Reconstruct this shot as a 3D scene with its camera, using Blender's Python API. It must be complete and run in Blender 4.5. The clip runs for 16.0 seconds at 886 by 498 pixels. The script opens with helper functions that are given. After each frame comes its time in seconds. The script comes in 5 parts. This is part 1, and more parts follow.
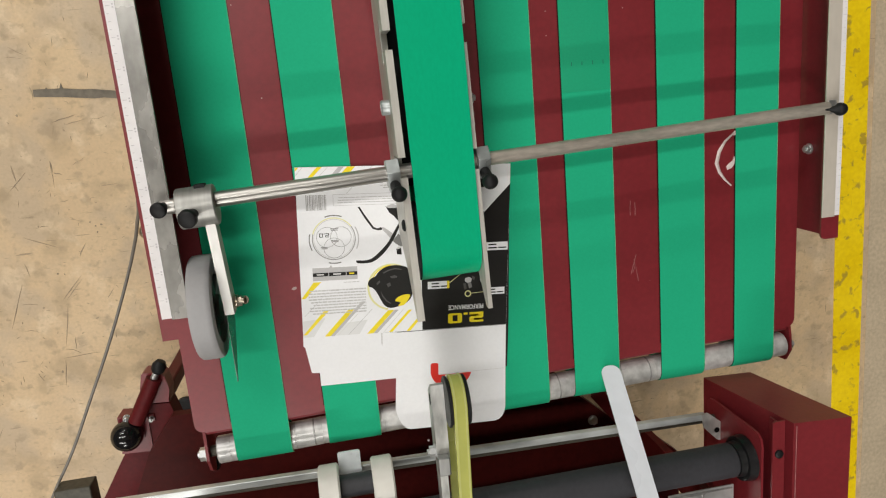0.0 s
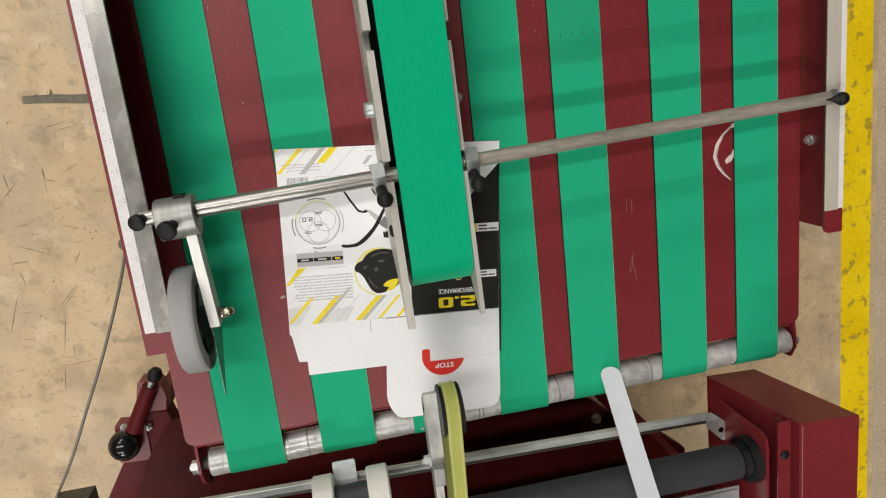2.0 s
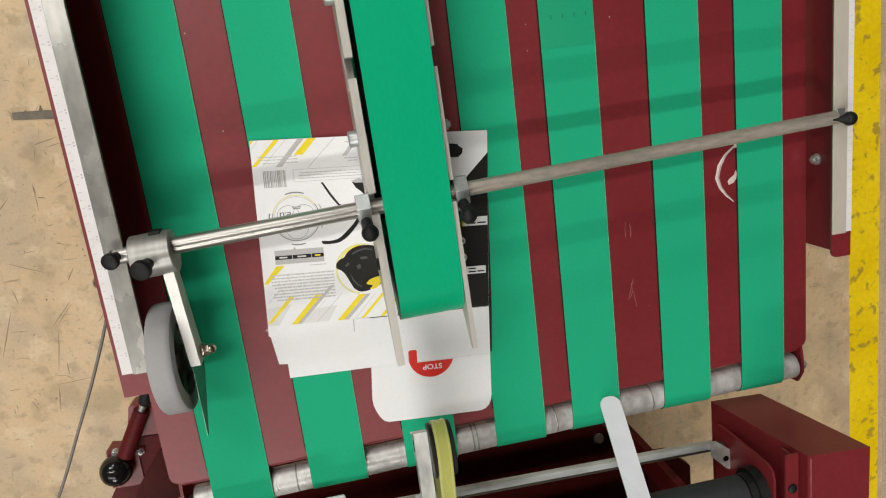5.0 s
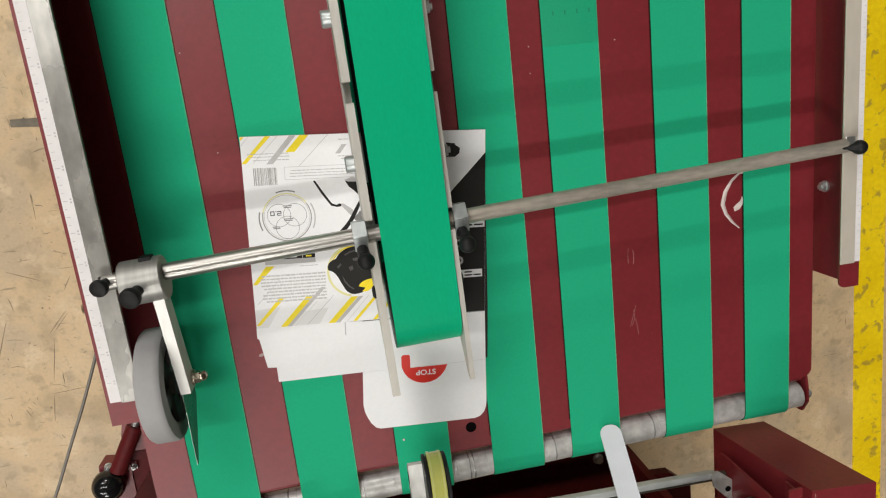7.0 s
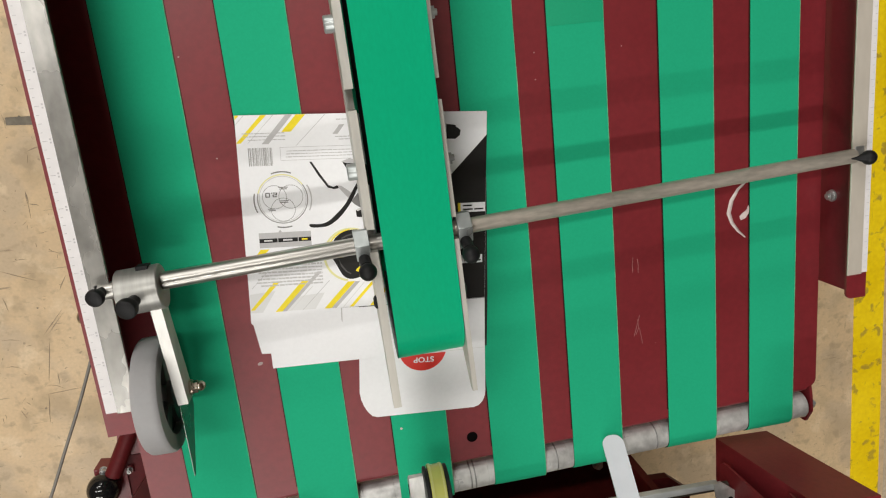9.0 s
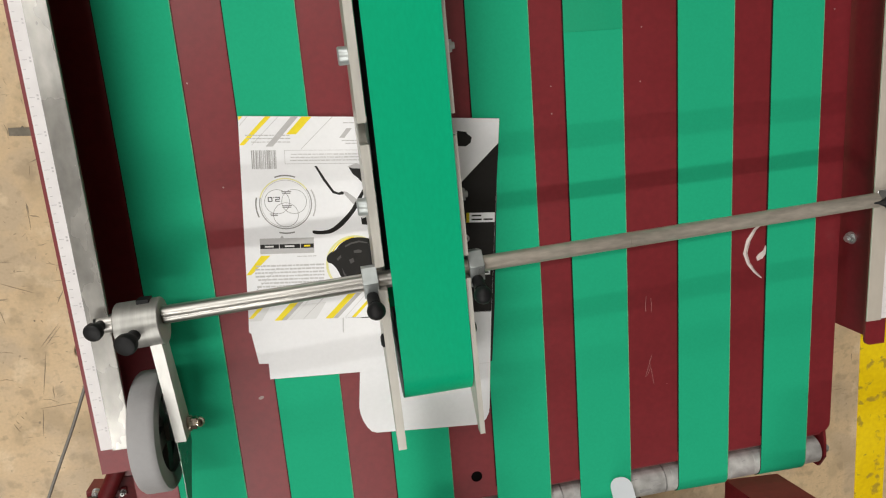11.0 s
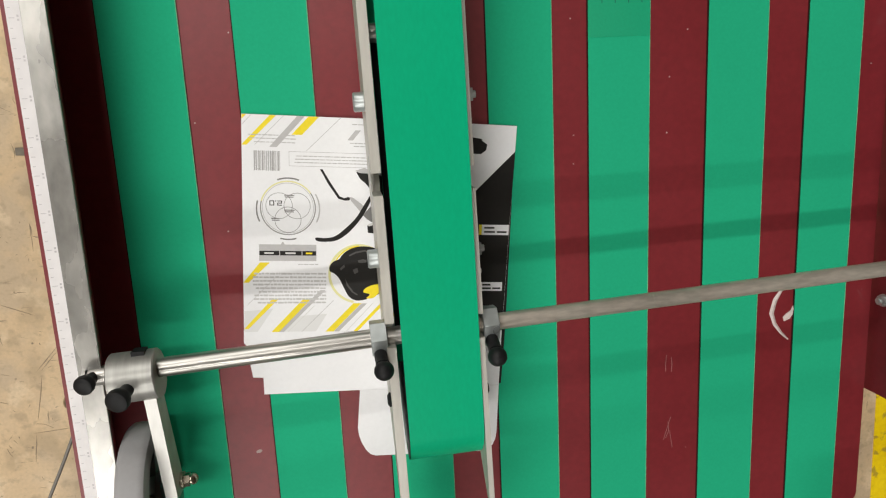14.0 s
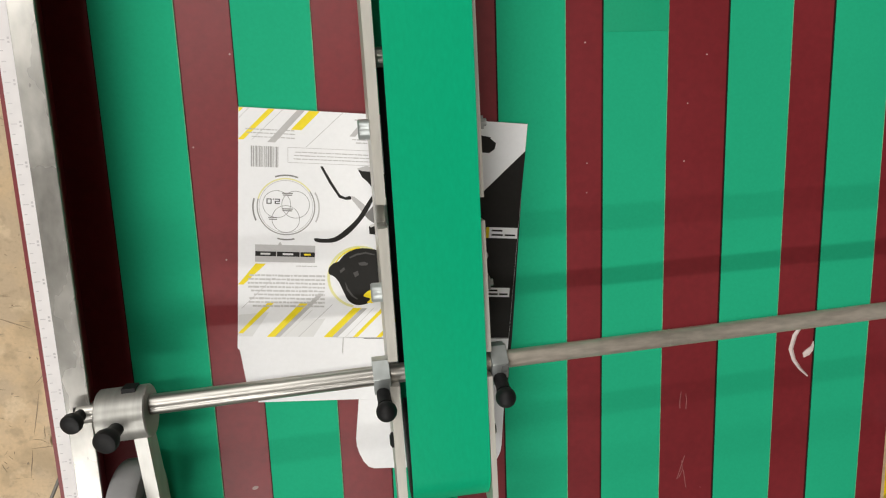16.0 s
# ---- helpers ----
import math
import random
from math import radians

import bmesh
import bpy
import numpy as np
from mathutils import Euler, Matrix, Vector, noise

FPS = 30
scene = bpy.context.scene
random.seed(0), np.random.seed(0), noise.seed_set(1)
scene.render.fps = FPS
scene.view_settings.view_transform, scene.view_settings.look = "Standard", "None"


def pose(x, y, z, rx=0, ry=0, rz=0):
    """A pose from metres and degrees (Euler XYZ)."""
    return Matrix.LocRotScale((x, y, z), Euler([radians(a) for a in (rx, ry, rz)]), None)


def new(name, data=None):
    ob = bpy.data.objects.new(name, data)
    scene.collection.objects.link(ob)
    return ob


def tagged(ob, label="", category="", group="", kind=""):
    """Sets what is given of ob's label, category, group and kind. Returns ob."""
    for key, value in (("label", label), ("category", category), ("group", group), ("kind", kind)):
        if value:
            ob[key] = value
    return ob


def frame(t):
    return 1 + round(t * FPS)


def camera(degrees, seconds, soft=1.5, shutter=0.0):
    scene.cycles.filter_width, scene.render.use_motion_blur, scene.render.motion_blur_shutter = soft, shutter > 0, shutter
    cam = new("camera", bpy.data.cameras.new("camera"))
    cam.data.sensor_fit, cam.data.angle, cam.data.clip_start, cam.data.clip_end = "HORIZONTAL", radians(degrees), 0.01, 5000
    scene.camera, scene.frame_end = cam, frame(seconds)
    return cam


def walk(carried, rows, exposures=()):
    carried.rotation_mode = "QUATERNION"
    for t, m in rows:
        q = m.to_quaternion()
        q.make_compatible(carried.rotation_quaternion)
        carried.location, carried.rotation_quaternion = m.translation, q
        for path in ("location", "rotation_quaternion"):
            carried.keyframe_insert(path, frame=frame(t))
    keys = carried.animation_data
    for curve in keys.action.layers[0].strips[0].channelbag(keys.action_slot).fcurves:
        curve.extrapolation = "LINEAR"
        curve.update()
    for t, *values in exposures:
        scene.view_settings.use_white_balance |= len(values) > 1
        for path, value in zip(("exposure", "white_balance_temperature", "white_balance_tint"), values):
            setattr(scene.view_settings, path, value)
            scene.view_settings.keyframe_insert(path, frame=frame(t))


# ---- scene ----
cam = camera(66.25, 16.0, soft=1.15)
PATH = [
    (0.0, pose(0.0677, -0.1018, 1.4366, -11.770, -10.245, -5.069)),
    (0.5, pose(0.0737, -0.1002, 1.4313, -11.884, -10.292, -5.491)),
    (1.0, pose(0.0789, -0.0990, 1.4272, -12.032, -10.226, -5.837)),
    (1.5, pose(0.0837, -0.0983, 1.4227, -12.184, -10.074, -6.211)),
    (2.0, pose(0.0875, -0.0962, 1.4188, -12.152, -10.000, -6.528)),
    (2.5, pose(0.0921, -0.0932, 1.4141, -12.153, -9.966, -6.767)),
    (3.0, pose(0.0958, -0.0897, 1.4098, -12.170, -9.951, -6.970)),
    (3.5, pose(0.0996, -0.0858, 1.4051, -12.281, -9.975, -7.106)),
    (4.0, pose(0.1032, -0.0823, 1.4000, -12.335, -9.939, -7.217)),
    (6.5, pose(0.1184, -0.0595, 1.3749, -11.997, -9.266, -6.706)),
    (7.0, pose(0.1193, -0.0552, 1.3709, -12.221, -9.305, -6.445)),
    (7.5, pose(0.1190, -0.0522, 1.3672, -12.393, -9.251, -6.299)),
    (8.0, pose(0.1183, -0.0501, 1.3650, -12.586, -9.284, -6.226)),
    (8.5, pose(0.1172, -0.0481, 1.3618, -12.670, -9.366, -6.167)),
    (9.0, pose(0.1170, -0.0459, 1.3579, -12.618, -9.487, -5.994)),
    (11.5, pose(0.1124, -0.0225, 1.3294, -11.714, -9.058, -4.188)),
    (12.0, pose(0.1123, -0.0193, 1.3240, -11.454, -8.773, -3.903)),
    (12.5, pose(0.1121, -0.0152, 1.3194, -11.350, -8.568, -3.643)),
    (13.0, pose(0.1119, -0.0116, 1.3138, -10.959, -8.506, -3.324)),
    (13.5, pose(0.1129, -0.0070, 1.3078, -10.927, -8.428, -3.090)),
    (14.0, pose(0.1128, -0.0046, 1.3020, -10.654, -8.393, -2.814)),
    (14.5, pose(0.1130, -0.0016, 1.2950, -10.625, -8.343, -2.605)),
    (15.0, pose(0.1139, 0.0028, 1.2884, -10.653, -8.280, -2.381)),
    (15.5, pose(0.1141, 0.0032, 1.2828, -10.105, -8.160, -2.302)),
    (16.0, pose(0.1151, 0.0099, 1.2758, -10.121, -7.909, -2.156)),
]
walk(cam, PATH)

# ---------------------------------------------------------------- hall and light
K = 1.17          # the plan below is drawn in units of 1.17 m
BELT_V = 0.009975  # plan units a second, along +y


def node_world():
    w = bpy.data.worlds.new("world")
    scene.world = w
    w.use_nodes = True
    bg = w.node_tree.nodes["Background"]
    bg.inputs[0].default_value = (0.75, 0.85, 1.0, 1)
    bg.inputs[1].default_value = 0.01


node_world()
scene.view_settings.exposure = -0.60


def tube_lamp(x, y, z, length, width, watts):
    li = bpy.data.lights.new("ceiling_light", "AREA")
    li.shape, li.size, li.size_y, li.energy = "RECTANGLE", length, width, watts
    li.color = (1.0, 0.975, 0.92)
    ob = new("ceiling_light_lamp", li)
    ob.matrix_world = pose(x, y, z)
    return ob


LAMPS = [(-3.9, -4.25, 7.2, 540.0), (-4.4, 8.0, 5.0, 680.0), (-2.3, 14.2, 3.6, 1000.0), (-2.0, -9.6, 3.6, 720.0), (-3.7, 2.1, 7.2, 440.0)]
LAMP_Z = 7.95
for lx, ly, ll, lp in LAMPS:
    tube_lamp(lx, ly, LAMP_Z, ll, 0.30, lp)

# ---------------------------------------------------------------- materials


def material(name, base, rough=0.5, metal=0.0, vary=0.12, grain=60.0, coarse=6.0, bump=0.05, stretch=(1, 1, 1),
             rough_vary=0.1, chips=0.0, chip_color=(0.7, 0.66, 0.62), chip_scale=45.0, coat=0.0, spec=0.5, tint=None):
    m = bpy.data.materials.new(name)
    m.use_nodes = True
    nt = m.node_tree
    n, l = nt.nodes, nt.links
    b = n["Principled BSDF"]
    b.inputs["Metallic"].default_value = metal
    b.inputs["Coat Weight"].default_value = coat
    b.inputs["Coat Roughness"].default_value = 0.2
    b.inputs["Specular IOR Level"].default_value = spec
    co = n.new("ShaderNodeTexCoord")
    mp = n.new("ShaderNodeMapping")
    mp.inputs["Scale"].default_value = stretch
    l.new(co.outputs["Object"], mp.inputs["Vector"])
    fine, wide = n.new("ShaderNodeTexNoise"), n.new("ShaderNodeTexNoise")
    fine.inputs["Scale"].default_value, fine.inputs["Detail"].default_value = grain, 6
    wide.inputs["Scale"].default_value, wide.inputs["Detail"].default_value = coarse, 4
    l.new(mp.outputs[0], fine.inputs["Vector"])
    l.new(mp.outputs[0], wide.inputs["Vector"])
    add = n.new("ShaderNodeMath")
    add.operation = "ADD"
    l.new(fine.outputs["Fac"], add.inputs[0])
    l.new(wide.outputs["Fac"], add.inputs[1])
    ramp = n.new("ShaderNodeMapRange")
    ramp.inputs["From Min"].default_value, ramp.inputs["From Max"].default_value = 0.76, 1.24
    l.new(add.outputs[0], ramp.inputs["Value"])
    mix = n.new("ShaderNodeMix")
    mix.data_type = "RGBA"
    lo = tuple(c * (1 - vary) for c in base)
    hi = tuple(min(1.0, c * (1 + vary)) for c in (tint or base))
    mix.inputs[6].default_value, mix.inputs[7].default_value = (*lo, 1), (*hi, 1)
    l.new(ramp.outputs[0], mix.inputs[0])
    color = mix.outputs[2]
    if chips > 0:
        vo = n.new("ShaderNodeTexVoronoi")
        vo.inputs["Scale"].default_value = chip_scale
        l.new(co.outputs["Object"], vo.inputs["Vector"])
        lt = n.new("ShaderNodeMath")
        lt.operation = "LESS_THAN"
        lt.inputs[1].default_value = chips
        l.new(vo.outputs["Distance"], lt.inputs[0])
        sel = n.new("ShaderNodeSeparateColor")
        l.new(vo.outputs["Color"], sel.inputs[0])
        gt = n.new("ShaderNodeMath")
        gt.operation = "GREATER_THAN"
        gt.inputs[1].default_value = 0.82
        l.new(sel.outputs[0], gt.inputs[0])
        both = n.new("ShaderNodeMath")
        both.operation = "MULTIPLY"
        l.new(lt.outputs[0], both.inputs[0])
        l.new(gt.outputs[0], both.inputs[1])
        mx = n.new("ShaderNodeMix")
        mx.data_type = "RGBA"
        mx.inputs[7].default_value = (*chip_color, 1)
        l.new(both.outputs[0], mx.inputs[0])
        l.new(color, mx.inputs[6])
        color = mx.outputs[2]
    l.new(color, b.inputs["Base Color"])
    rr = n.new("ShaderNodeMapRange")
    rr.inputs["From Min"].default_value, rr.inputs["From Max"].default_value = 0.3, 0.7
    rr.inputs["To Min"].default_value = max(0.03, rough - rough_vary)
    rr.inputs["To Max"].default_value = min(1.0, rough + rough_vary)
    l.new(wide.outputs["Fac"], rr.inputs["Value"])
    l.new(rr.outputs[0], b.inputs["Roughness"])
    if bump > 0:
        bp = n.new("ShaderNodeBump")
        bp.inputs["Strength"].default_value = bump
        bp.inputs["Distance"].default_value = 0.002
        l.new(fine.outputs["Fac"], bp.inputs["Height"])
        l.new(bp.outputs[0], b.inputs["Normal"])
    return m


def floor_material():
    """Worn beige coated concrete with scuffs, gouges and stains."""
    m = bpy.data.materials.new("worn_concrete")
    m.use_nodes = True
    nt = m.node_tree
    n, l = nt.nodes, nt.links
    b = n["Principled BSDF"]
    co = n.new("ShaderNodeTexCoord")

    def noise_node(scale, detail=5, rot=0.0, stretch=(1, 1, 1), distortion=0.0):
        mp = n.new("ShaderNodeMapping")
        mp.inputs["Rotation"].default_value = (0, 0, radians(rot))
        mp.inputs["Scale"].default_value = stretch
        l.new(co.outputs["Object"], mp.inputs["Vector"])
        t = n.new("ShaderNodeTexNoise")
        t.inputs["Scale"].default_value, t.inputs["Detail"].default_value = scale, detail
        t.inputs["Distortion"].default_value = distortion
        l.new(mp.outputs[0], t.inputs["Vector"])
        return t.outputs["Fac"]

    def ranged(value, a, c, lo=0.0, hi=1.0):
        r = n.new("ShaderNodeMapRange")
        for k, v in zip(("From Min", "From Max", "To Min", "To Max"), (a, c, lo, hi)):
            r.inputs[k].default_value = v
        l.new(value, r.inputs["Value"])
        return r.outputs[0]

    def blend(fac, a, c):
        x = n.new("ShaderNodeMix")
        x.data_type = "RGBA"
        for sock, v in ((x.inputs[6], a), (x.inputs[7], c)):
            if isinstance(v, tuple):
                sock.default_value = (*v, 1)
            else:
                l.new(v, sock)
        l.new(fac, x.inputs[0])
        return x.outputs[2]

    big, mid, fine = noise_node(1.7, 4), noise_node(11, 9), noise_node(170, 4)
    col = blend(ranged(big, 0.35, 0.65), (0.583, 0.416, 0.242), (0.733, 0.540, 0.326))
    # grey film in ragged patches, paler rubbed spots between them
    col = blend(ranged(noise_node(7, 10, 25), 0.50, 0.60, 0, 0.60), col, (0.471, 0.369, 0.258))
    col = blend(ranged(noise_node(3.4, 9, -20), 0.54, 0.62, 0, 0.50), col, (0.492, 0.399, 0.297))
    col = blend(ranged(mid, 0.55, 0.64, 0, 0.55), col, (0.428, 0.319, 0.195))
    col = blend(ranged(noise_node(26, 8), 0.57, 0.66, 0, 0.55), col, (0.353, 0.262, 0.161))
    col = blend(ranged(noise_node(16, 8, 70), 0.58, 0.66, 0, 0.5), col, (0.792, 0.617, 0.409))
    col = blend(ranged(fine, 0.35, 0.7, 0, 0.22), col, (0.364, 0.273, 0.175))
    col = blend(ranged(noise_node(70, 7), 0.57, 0.68, 0, 0.35), col, (0.332, 0.246, 0.153))
    # fine scratches at several bearings
    for rot, s, cut in ((62, 16, 0.70), (-35, 13, 0.70), (98, 19, 0.705), (20, 14, 0.705), (130, 34, 0.72), (75, 28, 0.715)):
        streak = noise_node(s, 5, rot, (1, 14, 1), 0.2)
        col = blend(ranged(streak, cut, cut + 0.03, 0, 0.6), col, (0.214, 0.157, 0.098))
    col = blend(ranged(noise_node(95, 3), 0.70, 0.74, 0, 0.6), col, (0.235, 0.171, 0.107))
    l.new(col, b.inputs["Base Color"])
    l.new(ranged(mid, 0.3, 0.7, 0.42, 0.68), b.inputs["Roughness"])
    bp = n.new("ShaderNodeBump")
    bp.inputs["Strength"].default_value, bp.inputs["Distance"].default_value = 0.25, 0.003
    l.new(mid, bp.inputs["Height"])
    l.new(bp.outputs[0], b.inputs["Normal"])
    return m


def worn_yellow():
    """Yellow floor paint rubbed through in patches."""
    m = material("yellow_floor_paint", (0.97, 0.66, 0.003), 0.5, 0, 0.10, 90, 7, 0.1, coat=0.0)
    n, l = m.node_tree.nodes, m.node_tree.links
    b = n["Principled BSDF"]
    co = n.new("ShaderNodeTexCoord")
    t = n.new("ShaderNodeTexNoise")
    t.inputs["Scale"].default_value, t.inputs["Detail"].default_value, t.inputs["Distortion"].default_value = 34, 9, 0.5
    l.new(co.outputs["Object"], t.inputs["Vector"])
    r = n.new("ShaderNodeMapRange")
    r.inputs["From Min"].default_value, r.inputs["From Max"].default_value = 0.575, 0.65
    r.inputs["To Max"].default_value = 0.6
    l.new(t.outputs["Fac"], r.inputs["Value"])
    x = n.new("ShaderNodeMix")
    x.data_type = "RGBA"
    x.inputs[7].default_value = (0.22, 0.14, 0.05, 1)
    old = b.inputs["Base Color"].links[0].from_socket
    l.new(old, x.inputs[6])
    l.new(r.outputs[0], x.inputs[0])
    l.new(x.outputs[2], b.inputs["Base Color"])
    return m


FLOOR = floor_material()
YELLOW_PAINT = worn_yellow()
GREY_FLOOR = material("grey_floor_coating", (0.54, 0.44, 0.31), 0.5, 0, 0.15, 120, 5, 0.15)
TAPE_DARK = material("dirty_floor_tape", (0.17, 0.145, 0.11), 0.7, 0, 0.3, 70, 14, 0.2)
CEILING = material("grey_ceiling_deck", (0.22, 0.22, 0.215), 0.8, 0, 0.05, 40, 3, 0.05)
SCUFF = material("brown_scuff", (0.31, 0.235, 0.155), 0.7, 0, 0.3, 70, 30, 0.2)
PLASTER = material("painted_wall", (0.16, 0.16, 0.155), 0.8, 0, 0.05, 40, 3, 0.05)
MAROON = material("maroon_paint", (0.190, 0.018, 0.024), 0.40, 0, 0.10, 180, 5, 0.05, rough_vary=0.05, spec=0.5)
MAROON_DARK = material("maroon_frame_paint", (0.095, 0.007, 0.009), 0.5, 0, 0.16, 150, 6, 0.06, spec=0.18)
GREEN = material("green_belt_fabric", (0.019, 0.410, 0.218), 0.6, 0, 0.04, 420, 5, 0.04, rough_vary=0.06, spec=0.03)
GREEN_TOP = material("green_press_belt", (0.001, 0.415, 0.205), 0.42, 0, 0.05, 420, 4, 0.02, (1, 0.4, 1), 0.05, spec=0.12)
GREEN_SPLICE = material("green_belt_splice", (0.006, 0.36, 0.18), 0.5, 0, 0.05, 420, 6, 0.06)
TICK = material("black_ink", (0.008, 0.13, 0.075), 0.6, 0, 0.1)
BELT_EDGE = material("dark_belt_edge", (0.012, 0.06, 0.035), 0.8, 0, 0.2, 300, spec=0.1)
BELT_FRINGE = material("pale_belt_fringe", (0.16, 0.40, 0.22), 0.8, 0, 0.35, 300, 40, 0.1, spec=0.1)
# near-black maroon: the belts' contact shadow put into a colour
EDGE_SHADE = material("belt_edge_shade", (0.030, 0.008, 0.008), 0.7, 0, 0.4, 200, 20, 0.05, spec=0.1)
ALU = material("brushed_aluminium", (0.38, 0.37, 0.35), 0.27, 0.5, 0.30, 90, 22, 0.03, (1, 0.5, 1), 0.08)
ALU_PALE = material("pale_matt_aluminium", (0.60, 0.545, 0.475), 0.5, 0.15, 0.06, 90, 8, 0.03, (1, 0.4, 1), 0.06)
ALU_PLATE = material("matt_aluminium", (0.58, 0.56, 0.515), 0.5, 0.6, 0.10, 160, 10, 0.05, (1, 0.2, 1), 0.08)
STEEL_DULL = material("tarnished_steel_rod", (0.52, 0.47, 0.41), 0.40, 0.55, 0.20, 300, 25, 0.03, (0.25, 1, 1), 0.06)
STEEL = material("ground_steel_rod", (0.46, 0.445, 0.42), 0.36, 0.85, 0.5, 420, 160, 0.03, (0.02, 1, 1), 0.08)
DULL_STEEL = material("dull_milled_steel", (0.36, 0.36, 0.355), 0.45, 0.8, 0.15, 120, 20, 0.05, (1, 0.3, 1), 0.1)
CAST = material("dark_cast_iron", (0.07, 0.065, 0.05), 0.55, 0.2, 0.3, 120, 20, 0.2)
ALU_TURNED = material("turned_aluminium", (0.40, 0.395, 0.375), 0.45, 0.6, 0.15, 300, 30, 0.04, (1, 0.1, 0.1), 0.08)
ARM_BAR = material("drawn_aluminium_bar", (0.56, 0.55, 0.53), 0.40, 0.55, 0.12, 120, 30, 0.04, (1, 0.3, 1), 0.08)
COLLAR = material("zinc_collar", (0.42, 0.45, 0.45), 0.36, 0.55, 0.10, 120, 30, 0.04)
ARM_METAL = material("milled_aluminium", (0.52, 0.52, 0.50), 0.4, 0.7, 0.35, 90, 40, 0.08, (1, 0.4, 1), 0.1)
GALVANISED = material("galvanised_bar", (0.62, 0.65, 0.65), 0.45, 0.5, 0.35, 60, 25, 0.05, (0.3, 1, 1), 0.1)
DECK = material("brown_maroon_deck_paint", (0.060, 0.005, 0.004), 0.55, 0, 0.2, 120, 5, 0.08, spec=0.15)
ZINC = material("zinc_plated_steel", (0.57, 0.58, 0.58), 0.40, 0.8, 0.10, 120, 30, 0.04)
ROLLER = material("worn_grey_roller", (0.60, 0.595, 0.585), 0.38, 0.3, 0.28, 90, 28, 0.1)
RULER = material("white_ruler_tape", (0.82, 0.79, 0.80), 0.45, 0, 0.05, 80, 10, 0.02)
RULER_INK = material("grey_ruler_print", (0.58, 0.55, 0.57), 0.6, 0, 0.1)
BLACK = material("black_plastic", (0.012, 0.012, 0.013), 0.52, 0, 0.2, 200, 20, 0.06, spec=0.22)
BLACK_GLOSS = material("glossy_black_ball", (0.008, 0.008, 0.009), 0.12, 0, 0.2, 100, 20, 0.0)
BRASS = material("worn_nickel_nut", (0.56, 0.49, 0.40), 0.3, 1.0, 0.15, 120, 30, 0.04)
TYRE = material("grey_rubber_tyre", (0.37, 0.365, 0.375), 0.6, 0, 0.03, 250, 12, 0.08)
RIM_GREY = material("grey_plastic_rim", (0.17, 0.165, 0.17), 0.55, 0, 0.06, 200, 12, 0.05)
DARK_RUBBER = material("dark_grey_rubber", (0.030, 0.030, 0.036), 0.55, 0, 0.15, 200, 12, 0.1)
SCRAPER = material("dark_sheet_steel", (0.13, 0.15, 0.14), 0.3, 0.7, 0.1, 120, 20, 0.02)
YELLOW_BELT = material("translucent_yellow_green_belt", (0.49, 0.50, 0.13), 0.3, 0, 0.08, 60, 12, 0.02, coat=0.3)
YELLOW_RIB = material("pale_yellow_belt_rib", (0.56, 0.57, 0.20), 0.3, 0, 0.08, 60, 12, 0.02)
WHITE_PLASTIC = material("white_plastic", (0.74, 0.72, 0.67), 0.4, 0, 0.05, 80, 30, 0.03, chips=0.1, chip_color=(0.2, 0.19, 0.18), chip_scale=60)
BLUE_WHITE = material("pale_blue_plastic", (0.85, 0.875, 0.95), 0.3, 0, 0.04, 60, 8, 0.02)
BEARING = material("satin_black_bearing", (0.010, 0.010, 0.011), 0.38, 0, 0.2, 100, 20, 0.02, spec=0.35)
HOLE = material("black_recess", (0.004, 0.003, 0.003), 0.9, 0, 0.1, spec=0.05)
TAB = material("bright_metal_tab", (0.84, 0.89, 0.92), 0.3, 0.0, 0.08, 60, 30, 0.02)
CABLE = material("grey_cable_sheath", (0.19, 0.175, 0.155), 0.5, 0, 0.1)
BOARD = material("white_carton_board", (0.86, 0.862, 0.885), 0.5, 0, 0.02, 300, 8, 0.03, spec=0.35)
INK_BLACK = material("black_carton_print", (0.015, 0.014, 0.013), 0.42, 0, 0.1, 300, 10, 0.02, spec=0.25)
INK_YELLOW = material("yellow_carton_print", (0.88, 0.70, 0.010), 0.45, 0, 0.05, 300, 10, 0.02)
INK_PALE = material("pale_yellow_print", (0.77, 0.74, 0.36), 0.45, 0, 0.05)
INK_GREY = material("grey_carton_print", (0.50, 0.49, 0.495), 0.45, 0, 0.05, 300, 10, 0.02)
INK_MID = material("dark_grey_print", (0.20, 0.195, 0.19), 0.45, 0, 0.05)
INK_DEEP = material("charcoal_print", (0.065, 0.062, 0.060), 0.45, 0, 0.05)
INK_WASH = material("faint_grey_print", (0.735, 0.735, 0.74), 0.45, 0, 0.02)
INK_BAR = material("bar_code_print", (0.30, 0.295, 0.29), 0.45, 0, 0.05)
INK_LIGHT = material("light_grey_print", (0.66, 0.655, 0.65), 0.45, 0, 0.04)
INK_RED = material("red_carton_print", (0.72, 0.03, 0.02), 0.42, 0, 0.05)
SCRATCH = material("scratched_maroon", (0.36, 0.16, 0.16), 0.5, 0, 0.2, 120, 40, 0.1)
INK_TEXT = material("grey_small_print", (0.54, 0.53, 0.535), 0.45, 0, 0.05)
CHIP = material("chipped_paint", (0.45, 0.33, 0.31), 0.5, 0, 0.2, 120, 40, 0.1)
GLUE = material("dried_white_glue", (0.62, 0.52, 0.50), 0.5, 0, 0.2, 120, 40, 0.2)

# ---------------------------------------------------------------- helpers
FRAMES = {}


